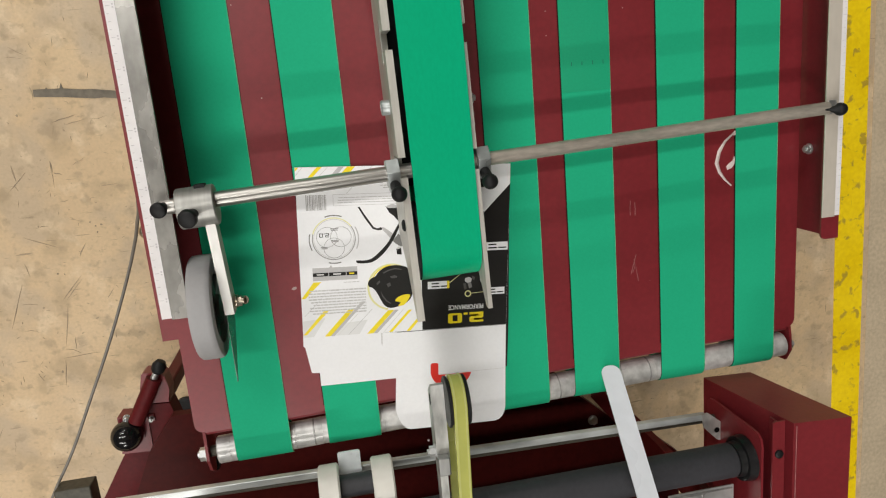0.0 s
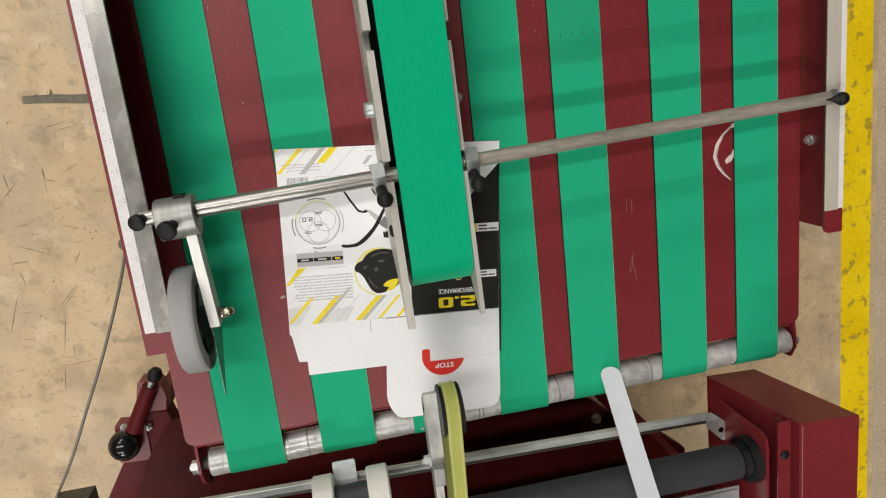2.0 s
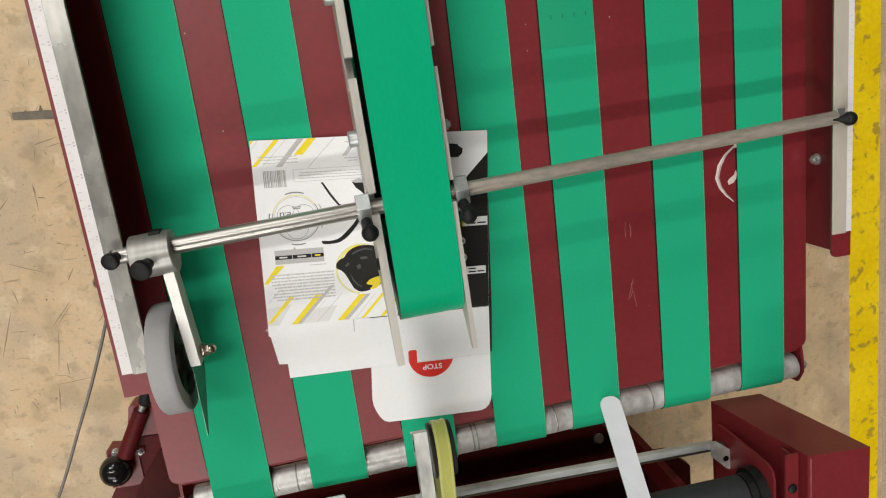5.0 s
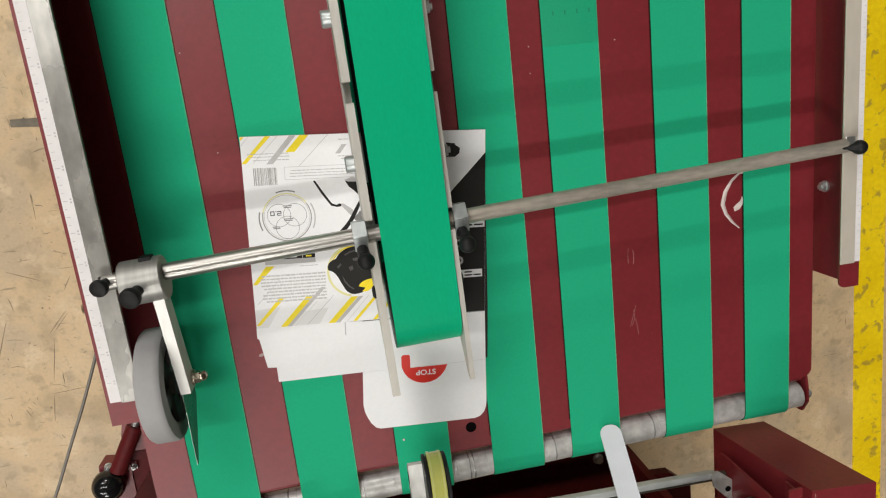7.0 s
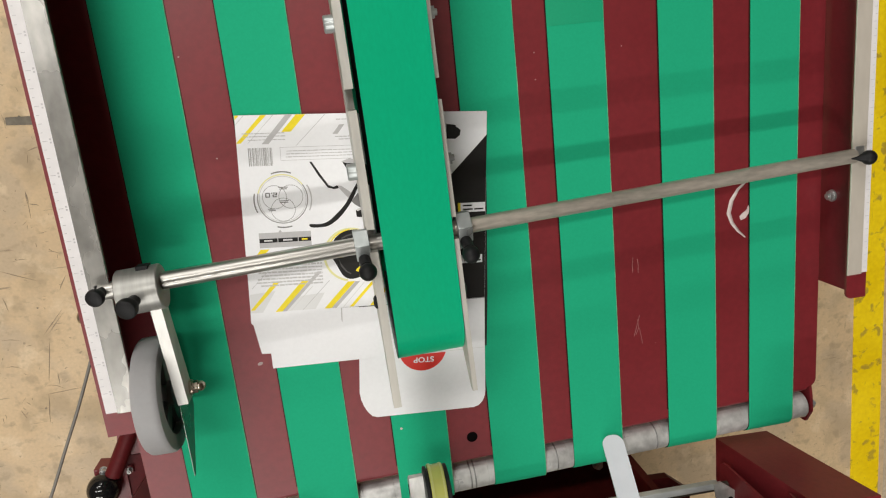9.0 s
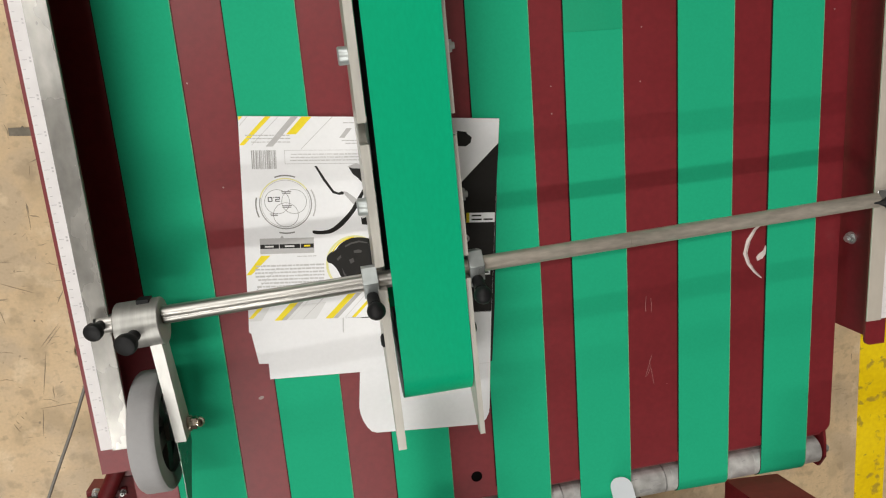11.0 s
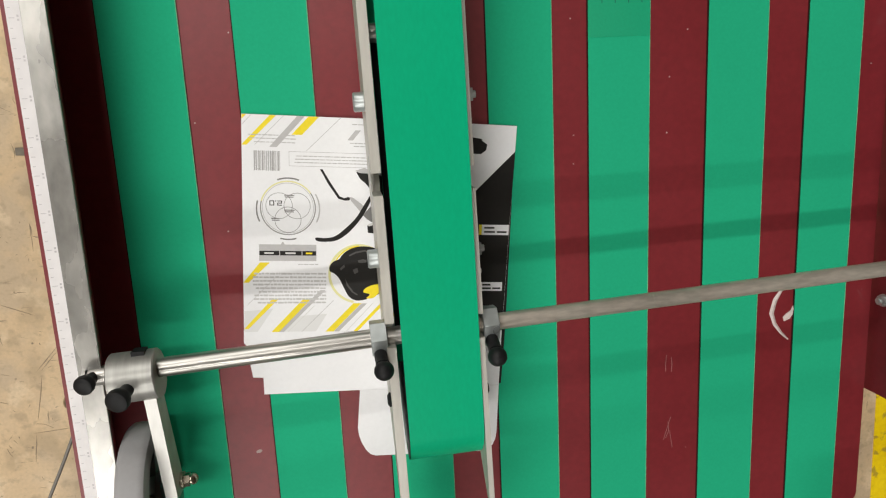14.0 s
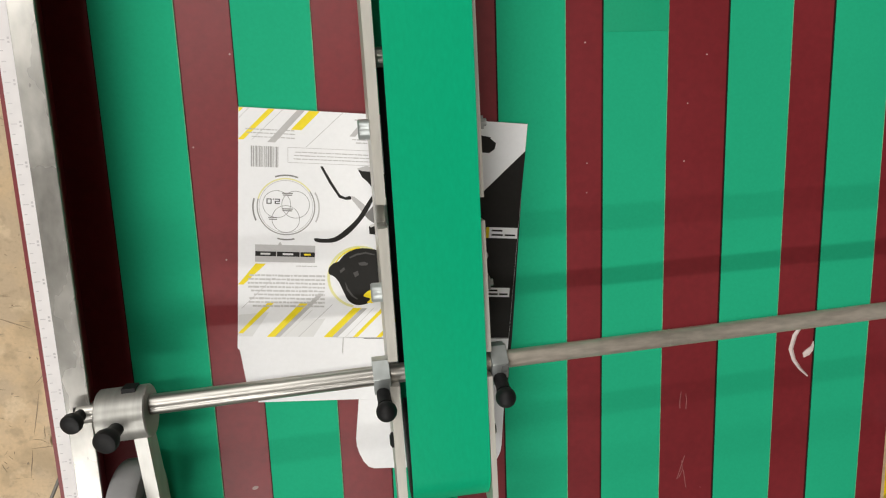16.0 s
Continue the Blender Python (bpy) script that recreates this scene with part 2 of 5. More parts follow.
def finish(bm, bevel=0.0, segments=2):
    """Round the sharp edges; broad faces stay flat, the rounded edges and turned surfaces are smooth."""
    for f in bm.faces:
        f.smooth = bevel <= 0
    if bevel > 0:
        sharp = [e for e in bm.edges if len(e.link_faces) == 2 and e.calc_face_angle(0) > radians(30)]
        done = bmesh.ops.bevel(bm, geom=sharp, offset=bevel, segments=segments, profile=0.5, affect="EDGES", clamp_overlap=True)
        for f in done["faces"]:
            f.smooth = True
    return bm


def mesh_of(name, bm, mats):
    bmesh.ops.recalc_face_normals(bm, faces=bm.faces[:])
    turned = all(f.smooth for f in bm.faces)
    me = bpy.data.meshes.new(name)
    bm.to_mesh(me)
    bm.free()
    for m in mats if isinstance(mats, (list, tuple)) else [mats]:
        me.materials.append(m)
    if turned:
        me.set_sharp_from_angle(angle=radians(38))
    return me


def thing(name, label, category, x=0.0, y=0.0, z=0.0, rz=0.0, group="", kind=""):
    """An Empty at its base, given in plan units."""
    ob = new(name)
    ob.empty_display_size = 0.03
    ob.matrix_world = pose(x * K, y * K, z * K, 0, 0, rz)
    FRAMES[ob] = ob.matrix_world.copy()
    return tagged(ob, label, category, group, kind)


def part(name, bm, mats, parent, label="", local=False, bevel=0.0):
    """One mesh under a thing or part. bm is in plan units: of the world, or with local of the parent."""
    finish(bm, bevel=bevel)
    bm.transform(Matrix.Scale(K, 4))
    if not local:
        bm.transform(FRAMES[parent].inverted())
    ob = new(name, mesh_of(name, bm, mats))
    ob.parent = parent
    FRAMES[ob] = FRAMES[parent]
    return tagged(ob, label)


def setting(name, bm, mats, label, category):
    ob = new(name, mesh_of(name, bm, mats))
    return tagged(ob, label, category, kind="structure")


def box(bm, x0, x1, y0, y1, z0, z1):
    m = Matrix.Translation(((x0 + x1) / 2, (y0 + y1) / 2, (z0 + z1) / 2)) @ Matrix.Diagonal((x1 - x0, y1 - y0, z1 - z0, 1))
    bmesh.ops.create_cube(bm, size=1.0, matrix=m)
    return bm


def boxed(*a):
    return box(bmesh.new(), *a)


def prism(bm, pts, lo, hi, axis="z"):
    """A polygon pushed along an axis: x takes (y, z), y takes (x, z), z takes (x, y)."""
    def place(p, d):
        return {"x": (d, p[0], p[1]), "y": (p[0], d, p[1]), "z": (p[0], p[1], d)}[axis]
    a = [bm.verts.new(place(p, lo)) for p in pts]
    b = [bm.verts.new(place(p, hi)) for p in pts]
    n = len(pts)
    bm.faces.new(a[::-1])
    bm.faces.new(b)
    for i in range(n):
        bm.faces.new((a[i], a[(i + 1) % n], b[(i + 1) % n], b[i]))
    return bm


def prismed(pts, lo, hi, axis="z"):
    return prism(bmesh.new(), pts, lo, hi, axis)


def rod_between(bm, p0, p1, r0, r1=None, seg=24):
    p0, p1 = Vector(p0), Vector(p1)
    d = p1 - p0
    m = Matrix.Translation((p0 + p1) / 2) @ d.to_track_quat("Z", "Y").to_matrix().to_4x4()
    bmesh.ops.create_cone(bm, cap_ends=True, cap_tris=False, segments=seg, radius1=r0, radius2=r0 if r1 is None else r1, depth=d.length, matrix=m)
    return bm


def lathe(bm, profile, p0, direction, seg=32, closed=False):
    """profile: (distance along, radius) rows, turned about the line from p0."""
    q = Vector(direction).to_track_quat("Z", "Y").to_matrix().to_4x4()
    m = Matrix.Translation(p0) @ q
    rings = []
    for d, r in profile:
        if r < 1e-6:
            rings.append([bm.verts.new(m @ Vector((0, 0, d)))])
        else:
            rings.append([bm.verts.new(m @ Vector((r * math.cos(2 * math.pi * i / seg), r * math.sin(2 * math.pi * i / seg), d))) for i in range(seg)])
    for a, b in zip(rings, rings[1:] + rings[:1] if closed else rings[1:]):
        for i in range(seg):
            j = (i + 1) % seg
            if len(a) == 1 and len(b) > 1:
                bm.faces.new((a[0], b[j], b[i]))
            elif len(b) == 1 and len(a) > 1:
                bm.faces.new((a[i], a[j], b[0]))
            elif len(a) > 1:
                bm.faces.new((a[i], a[j], b[j], b[i]))
    for end, flip in ((rings[0], True), (rings[-1], False)):
        if len(end) > 1 and not closed:
            bm.faces.new(end[::-1] if flip else end)
    return bm


def hex_bolt(bm, p0, direction, r, head, washer=0.0012):
    d = Vector(direction).normalized()
    rod_between(bm, p0, Vector(p0) + d * washer, r * 1.25, seg=20)
    rod_between(bm, Vector(p0) + d * washer, Vector(p0) + d * (washer + head), r, seg=6)
    rod_between(bm, Vector(p0) + d * (washer + head), Vector(p0) + d * (washer + head + 0.002), r * 0.5, seg=12)
    return bm


def handle_knob(bm, p0, p1, r):
    """A tapered handle that ends in a ball with a flat."""
    a, b = Vector(p0), Vector(p1)
    n = (b - a).length
    prof = [(0, r * 0.60), (n * 0.30, r * 0.68), (n * 0.55, r * 0.66), (n - r * 0.8, r * 0.76)]
    for k in range(0, 9):
        ang = radians(-52 + k * 15)
        prof.append((n + r * math.sin(ang), r * math.cos(ang)))
    prof.append((n + r * 0.97, 0))
    return lathe(bm, prof, a, b - a, 24)


def flat_knob(bm, p0, p1, r):
    """A mushroom knob: a tapered neck under a smooth, slightly domed cap."""
    a, b = Vector(p0), Vector(p1)
    n = (b - a).length
    prof = [(0, r * 0.52), (n * 0.55, r * 0.60), (n - r * 0.75, r * 0.84), (n - r * 0.35, r), (n + r * 0.05, r), (n + r * 0.22, r * 0.93), (n + r * 0.33, r * 0.70), (n + r * 0.37, r * 0.35), (n + r * 0.38, 0)]
    return lathe(bm, prof, a, b - a, 28)


def end_knob(bm, p0, p1, r):
    """A thin tapered neck that swells into a ball."""
    a, b = Vector(p0), Vector(p1)
    n = (b - a).length
    prof = [(0, r * 0.08), (n * 0.60, r * 0.22), (n - r * 1.15, r * 0.50)]
    for k in range(0, 10):
        ang = radians(-52 + k * 15)
        prof.append((n + r * math.sin(ang), r * math.cos(ang)))
    prof.append((n + r, 0))
    return lathe(bm, prof, a, b - a, 24)


def socket_screw(bm, p0, direction, r, head):
    """A round cap screw with a hex socket in its face."""
    d = Vector(direction).normalized()
    lathe(bm, [(0, r * 1.02), (head * 0.12, r * 1.02), (head * 0.16, r), (head * 0.88, r), (head, r * 0.88), (head, r * 0.55), (head * 0.55, r * 0.5), (head * 0.5, 0)], p0, d, 28)
    return bm


def stadium(cy, cz, length, height, n=8):
    """Outline of a slot with round ends, as (y, z) rows."""
    r, h = height / 2, length / 2 - height / 2
    out = []
    for k in range(n + 1):
        a = radians(-90 + 180 * k / n)
        out.append((cy + h + r * math.cos(a), cz + r * math.sin(a)))
    for k in range(n + 1):
        a = radians(90 + 180 * k / n)
        out.append((cy - h + r * math.cos(a), cz + r * math.sin(a)))
    return out


def strip_loop(bm, x0, x1, centre_line, t):
    """A closed band of thickness t: centre_line is a list of (y, z), outward normals to its left-hand outside."""
    n = len(centre_line)
    rows = []
    for i in range(n):
        p, q, r = (Vector(centre_line[(i + k) % n]) for k in (-1, 0, 1))
        d = (r - p).normalized()
        nor = Vector((d.y, -d.x))
        o, s = q + nor * t / 2, q - nor * t / 2
        rows.append([bm.verts.new((x0, o.x, o.y)), bm.verts.new((x1, o.x, o.y)), bm.verts.new((x1, s.x, s.y)), bm.verts.new((x0, s.x, s.y))])
    for i in range(n):
        a, b = rows[i], rows[(i + 1) % n]
        for k in range(4):
            f = bm.faces.new((a[k], a[(k + 1) % 4], b[(k + 1) % 4], b[k]))
            f.material_index = 1 if k in (1, 3) else 0
    return bm


def loop_line(y0, z0, r0, y1, z1, r1, seg=14, runs=10):
    """Band round two pulleys: the near one at (y0, z0), the far one at (y1, z1) with y1 > y0."""
    pts = []
    for i in range(seg + 1):
        a = math.pi / 2 + math.pi * i / seg
        pts.append((y0 + r0 * math.cos(a), z0 + r0 * math.sin(a)))
    for i in range(1, runs):
        f = i / runs
        pts.append((y0 + (y1 - y0) * f, z0 - r0 + ((z1 - r1) - (z0 - r0)) * f))
    for i in range(seg + 1):
        a = -math.pi / 2 + math.pi * i / seg
        pts.append((y1 + r1 * math.cos(a), z1 + r1 * math.sin(a)))
    for i in range(1, runs):
        f = i / runs
        pts.append((y1 + (y0 - y1) * f, z1 + r1 + ((z0 + r0) - (z1 + r1)) * f))
    return pts


def rounded(x0, x1, y0, y1, r, corners="abcd", n=5):
    """Rectangle outline with chosen rounded corners: a low-left, b low-right, c high-right, d high-left."""
    out = []
    for key, cx, cy, a0 in (("a", x0, y0, 180), ("b", x1, y0, 270), ("c", x1, y1, 0), ("d", x0, y1, 90)):
        if key in corners:
            ox, oy = cx + (r if cx == x0 else -r), cy + (r if cy == y0 else -r)
            for k in range(n + 1):
                a = radians(a0 + 90 * k / n)
                out.append((ox + r * math.cos(a), oy + r * math.sin(a)))
        else:
            out.append((cx, cy))
    return out

# ---------------------------------------------------------------- the hall


def build_hall():
    bm = boxed(-16, 16, -16, 16, -0.1, 0.0)
    setting("floor", bm, FLOOR, "worn beige coated concrete floor with dark scuffs", "floor")
    def line_x(x, y):
        return (x - 0.020 * (y + 0.6)) * K

    bm = prismed([(line_x(1.0885, -13), -15.2), (line_x(1.1562, -13), -15.2), (line_x(1.1562, 13), 15.2), (line_x(1.0885, 13), 15.2)], 0.0, 0.0012)
    setting("floor_line", bm, YELLOW_PAINT, "worn yellow painted line on the concrete floor", "floor marking")
    bm = prismed([(line_x(1.1685, -13), -15.2), (15.9, -15.2), (15.9, 15.2), (line_x(1.1685, 13), 15.2)], 0.0, 0.0012)
    setting("floor_strip", bm, GREY_FLOOR, "greyer coated floor beyond the yellow line", "floor")
    for name, a in (("wall_north", (-16, 16, 16, 16.2, 0, 9)), ("wall_south", (-16, 16, -16.2, -16, 0, 9)), ("wall_east", (16, 16.2, -16.2, 16.2, 0, 9)), ("wall_west", (-16.2, -16, -16.2, 16.2, 0, 9))):
        setting(name, boxed(*a), PLASTER, "plain grey hall wall", "wall")
    setting("ceiling", boxed(-16.2, 16.2, -16.2, 16.2, 9.0, 9.2), CEILING, "plain grey hall ceiling", "ceiling")
    for lx, ly, ll, lp in LAMPS:
        ob = tagged(new("ceiling_light"), "long grey ceiling light fitting hung from the ceiling", "ceiling light", "ceiling lights")
        ob.matrix_world = pose(lx, ly, LAMP_Z)
        FRAMES[ob] = ob.matrix_world.copy()
        bm = boxed(-ll / 2 - 0.03, ll / 2 + 0.03, -0.16, 0.16, 0.01, 0.10)
        h = new("housing", mesh_of("housing", finish(bm, bevel=0.008), PLASTER))
        h.parent = ob
        for s in (-1, 1):
            bm = rod_between(bmesh.new(), (s * ll * 0.35, 0, 0.10), (s * ll * 0.35, 0, 9.0 - LAMP_Z), 0.006, seg=8)
            w = new("hanger", mesh_of("hanger", bm, ZINC))
            w.parent = ob
    # strip of dirty tape on the floor, torn at its end
    rnd = random.Random(4)
    pts = [(-0.39, -0.0190), (-0.372, -0.0195), (-0.370, -0.0175), (-0.368, -0.0200), (-0.350, -0.0205), (-0.3465, -0.0120), (-0.3450, -0.0205), (-0.318, -0.0245), (-0.300, -0.0255), (-0.24, -0.0350), (-0.10, -0.0555), (-0.10, -0.0690), (-0.24, -0.0480), (-0.285, -0.0400), (-0.300, -0.0405), (-0.345, -0.0345), (-0.391, -0.0305)]
    setting("floor_tape", prismed([(x * K, y * K) for x, y in pts], 0.0, 0.0015), TAPE_DARK, "dirty dark strip of tape on the floor", "floor tape")
    # gouges in the coating
    bm = bmesh.new()
    for i in range(420):
        x, y = (rnd.uniform(-0.64, -0.12), rnd.uniform(-0.85, 0.3)) if i < 330 else (rnd.uniform(0.6, 1.08), rnd.uniform(-1.2, 0.0))
        a, n, w = rnd.choice((25, 70, 110, 150, 85, 5)) + rnd.uniform(-18, 18), rnd.uniform(0.003, 0.011) * rnd.choice((1, 1, 1, 1, 2.2, 3.5)), rnd.uniform(0.00025, 0.0006)
        bend = rnd.uniform(-25, 25)
        d, e = (Vector((math.cos(radians(q)), math.sin(radians(q)))) for q in (a, a + bend))
        s = Vector((-d.y, d.x))
        c = Vector((x, y))
        strip = [c - d * n / 2, c + s * w, c + e * n / 2, c - s * w * rnd.uniform(0.2, 1.2)]
        prism(bm, [(p.x * K, p.y * K) for p in strip], 0.0, 0.0005)
    # the longer scratches and heel marks beside the conveyor
    for x0, y0, x1, y1, w in ((-0.374, -0.074, -0.333, -0.063, 1.2), (-0.355, -0.079, -0.321, -0.072, 0.7), (-0.448, -0.136, -0.445, -0.163, 1.6), (-0.461, -0.180, -0.429, -0.150, 0.9),
                              (-0.388, -0.134, -0.387, -0.154, 1.6), (-0.387, -0.154, -0.373, -0.159, 1.2), (-0.321, -0.184, -0.294, -0.183, 0.7), (-0.455, -0.256, -0.403, -0.280, 0.8),
                              (-0.373, -0.300, -0.359, -0.277, 1.1), (-0.414, -0.372, -0.377, -0.333, 0.9), (-0.408, -0.373, -0.375, -0.338, 0.7), (-0.408, -0.383, -0.424, -0.453, 0.9),
                              (-0.407, -0.440, -0.409, -0.461, 1.0), (-0.503, -0.411, -0.472, -0.337, 0.9), (-0.461, -0.301, -0.457, -0.324, 0.9), (-0.433, -0.476, -0.372, -0.473, 0.7),
                              (-0.430, -0.479, -0.438, -0.526, 0.9), (-0.343, -0.379, -0.328, -0.362, 0.9)):
        a, b = Vector((x0, y0)), Vector((x1, y1))
        d = b - a
        s = Vector((-d.y, d.x)).normalized() * 0.00085 * w
        m1, m2 = a + d * 0.35 + s * rnd.uniform(-0.8, 0.8), a + d * 0.7 + s * rnd.uniform(-0.8, 0.8)
        strip = [a, m1 + s, m2 + s * 0.7, b, m2 - s * 0.6, m1 - s * 0.8]
        prism(bm, [(p.x * K, p.y * K) for p in strip], 0.0, 0.0005)
    for x, y, r in ((-0.4222, -0.0573, 2.2), (-0.4265, -0.2402, 1.4), (-0.4393, -0.5, 2.4), (-0.4128, -0.3248, 1.8), (-0.3333, -0.4154, 1.7), (-0.3453, -0.2427, 2.2), (-0.3376, -0.2504, 1.8), (-0.3282, -0.2487, 2.0), (-0.3368, -0.2607, 1.6)):
        prism(bm, [((x + r * 0.001 * rnd.uniform(0.6, 1.2) * math.cos(q)) * K, (y + r * 0.001 * rnd.uniform(0.6, 1.2) * math.sin(q)) * K) for q in (0, 1, 2, 3, 4, 5.2)], 0.0, 0.0005)
    ob = setting("floor_scuffs", bm, SCUFF, "dark scuffs and gouges in the floor coating", "scuffs")
    ob["kind"] = "stuff"


def build_cable():
    cu = bpy.data.curves.new("hanging_cable", "CURVE")
    cu.dimensions, cu.bevel_depth, cu.bevel_resolution = "3D", 0.0024, 3
    pts = [(-0.020, -0.1500, 0.600), (-0.1150, -0.1500, 0.520), (-0.1564, -0.1897, 0.420), (-0.1803, -0.2248, 0.360), (-0.2120, -0.2846, 0.320), (-0.2564, -0.3761, 0.305), (-0.2889, -0.4385, 0.300),
           (-0.3325, -0.5197, 0.290), (-0.3769, -0.5897, 0.275), (-0.4100, -0.6500, 0.255), (-0.4650, -0.7500, 0.180), (-0.5250, -0.8600, 0.0025), (-0.62, -1.02, 0.0025)]
    sp = cu.splines.new("BEZIER")
    sp.bezier_points.add(len(pts) - 1)
    for bp, (x, y, z) in zip(sp.bezier_points, pts):
        bp.co = (x * K, y * K, z * K)
        bp.handle_left_type = bp.handle_right_type = "AUTO"
    cu.materials.append(CABLE)
    ob = new("hanging_cable", cu)
    tagged(ob, "thin grey cable hanging from the conveyor down to the floor", "cable")

# ---------------------------------------------------------------- delivery conveyor
BED = 0.6289
BELTS = [(-0.0545, -0.0042), (0.0301, 0.0795), (0.1160, 0.1630), (0.2006, 0.2480), (0.2748, 0.3214), (0.3666, 0.4139), (0.4467, 0.4912)]
Y_END = 0.60


def roller_y(x):
    return -0.3896 + 0.0282 * (x + 0.05)


def build_conveyor():
    c = thing("delivery_conveyor", "maroon painted delivery conveyor with seven green belts", "conveyor", 0.22, 0.1, 0.0)
    # bed plate with a rounded front, folded down along its sides
    outline = [(x, y + 0.0245 * (x + 0.0868) if y < 0 else y) for x, y in rounded(-0.0868, 0.5155, -0.3650, Y_END, 0.008, "ab")]
    bed = part("bed_plate", prismed(outline, BED - 0.002, BED), MAROON, c, "glossy maroon bed plate with small paint chips")
    # folded front lip, bent down in a quarter round
    bm = bmesh.new()
    prof = [(0.0012, -0.0002)] + [(-0.0062 * math.sin(radians(k * 15)), -0.0062 * (1 - math.cos(radians(k * 15))) - 0.0002) for k in range(7)] + [(-0.0062, -0.028), (-0.0045, -0.028), (-0.0045, -0.0080), (0.0012, -0.0022)]
    ends = []
    for x in (-0.0780, 0.5070):
        y = -0.3650 + 0.0245 * (x + 0.0868) + 0.0010
        ends.append([bm.verts.new((x, y + dy, BED + dz)) for dy, dz in prof])
    for i in range(len(prof)):
        j = (i + 1) % len(prof)
        bm.faces.new((ends[0][i], ends[0][j], ends[1][j], ends[1][i]))
    bm.faces.new(ends[0][::-1])
    bm.faces.new(ends[1])
    part("front_lip", bm, MAROON, c, "rounded front lip of the bed plate")
    hole = lathe(bmesh.new(), [(0, 0.0048), (0.0002, 0.0048), (0.0002, 0)], (0.1838, -0.3395, BED), (0, 0, 1), 24)
    part("hole_plug", hole, HOLE, bed, "black hole in the bed plate")
    # belts
    for x0, x1 in BELTS:
        yc = roller_y((x0 + x1) / 2)
        line = loop_line(yc, 0.6159, 0.0136, Y_END + 0.02, 0.6159, 0.0136)
        be = part("belt", strip_loop(bmesh.new(), x0, x1, line, 0.0011), [GREEN, BELT_EDGE], c)
        part("fringe", strip_loop(bmesh.new(), x1 - 0.0003, x1 + 0.0002, line, 0.00125), [BELT_FRINGE, BELT_FRINGE], be, "pale frayed belt edge")
        # dark strip on the bed paints the thin shadow beside the belt
        part("edge_shade_line", boxed(x0 - 0.0009, x0 + 0.0006, roller_y(x0) + 0.0310, Y_END, BED, BED + 0.0002), EDGE_SHADE, bed, "dark strip painted as the shade along the belt edge")
    # end roller, turning with the belts
    p0, p1 = Vector((-0.072, roller_y(-0.072), 0.6159)), Vector((0.510, roller_y(0.510), 0.6159))
    n = (p1 - p0).length
    mid = (p0 + p1) / 2
    prof = [(0, 0.006), (0, 0.0120), (0.001, 0.0128)]
    for x0, x1 in BELTS:
        for g in (x0 - 0.0045, x1 + 0.0045):
            d = g - p0.x
            if 0.004 < d < n - 0.004:
                prof += [(d - 0.0006, 0.0128), (d - 0.0004, 0.0125), (d + 0.0004, 0.0125), (d + 0.0006, 0.0128)]
    prof += [(n - 0.001, 0.0128), (n, 0.0120), (n, 0.006)]
    bm = lathe(bmesh.new(), prof, (0, 0, -n / 2), (0, 0, 1), 28)
    roller = part("end_roller", bm, ROLLER, c, "scuffed grey conveyor end roller", local=True)
    bm = bmesh.new()
    rnd = random.Random(8)
    for i in range(34):
        a, d = rnd.uniform(0, 6.28), rnd.uniform(-n / 2 + 0.01, n / 2 - 0.01)
        w, h = rnd.uniform(0.0015, 0.006), rnd.uniform(0.08, 0.3)
        vs = [bm.verts.new((0.01287 * math.cos(a + q * h), 0.01287 * math.sin(a + q * h), d + s * w)) for q, s in ((-1, -1), (1, -0.6), (0.8, 1), (-1, 0.7))]
        bm.faces.new(vs)
    tagged(part("scuffs", bm, INK_GREY, roller, local=True), kind="stuff")
    axis = (p1 - p0).normalized()
    base = axis.to_track_quat("Z", "Y").to_matrix().to_4x4()
    roller_rows = (roller, FRAMES[c].inverted() @ Matrix.Translation(mid * K) @ base)
    # dark wear rings where the belts used to run
    for x in (0.1795, 0.1835, 0.2600, 0.3560, 0.0175):
        d = (x - p0.x) - n / 2
        bm = lathe(bmesh.new(), [(d - 0.0007, 0.0128), (d - 0.0005, 0.01292), (d + 0.0005, 0.01292), (d + 0.0007, 0.0128)], (0, 0, 0), (0, 0, 1), 28)
        part("wear_ring", bm, DULL_STEEL, roller, local=True)
    # end brackets
    for x, s in ((-0.0805, -1), (0.5135, 1)):
        y = roller_y(x)
        prof = [(-0.340, 0.600), (-0.340, 0.622), (y + 0.012, 0.6265), (y - 0.004, 0.6275), (y - 0.017, 0.620), (y - (0.025 if s < 0 else 0.018), 0.608), (y - (0.024 if s < 0 else 0.017), 0.594), (y - 0.008, 0.590)]
        br = part("roller_bracket", prismed(prof, x - 0.0013, x + 0.0013, "x"), MAROON, c, bevel=0.0005)
        bm = hex_bolt(bmesh.new(), (x + s * 0.0013, y - 0.001, 0.6175), (s, 0, 0), 0.0064 if s < 0 else 0.0046, 0.0055)
        part("hex_bolt", bm, ZINC, br, "bright zinc hex bolt")
        if s < 0:
            part("rubber_plug", lathe(bmesh.new(), [(0, 0.002), (0.003, 0.0042), (0.008, 0.0046), (0.012, 0.003), (0.0125, 0)], (x, y - 0.0160, 0.598), (0, -1, 0), 16), BLACK_GLOSS, br)
        part("axle_end", rod_between(bmesh.new(), (x - s * 0.0013, y, 0.6159), (x - s * 0.0085, y, 0.6159), 0.0052), CAST, br)
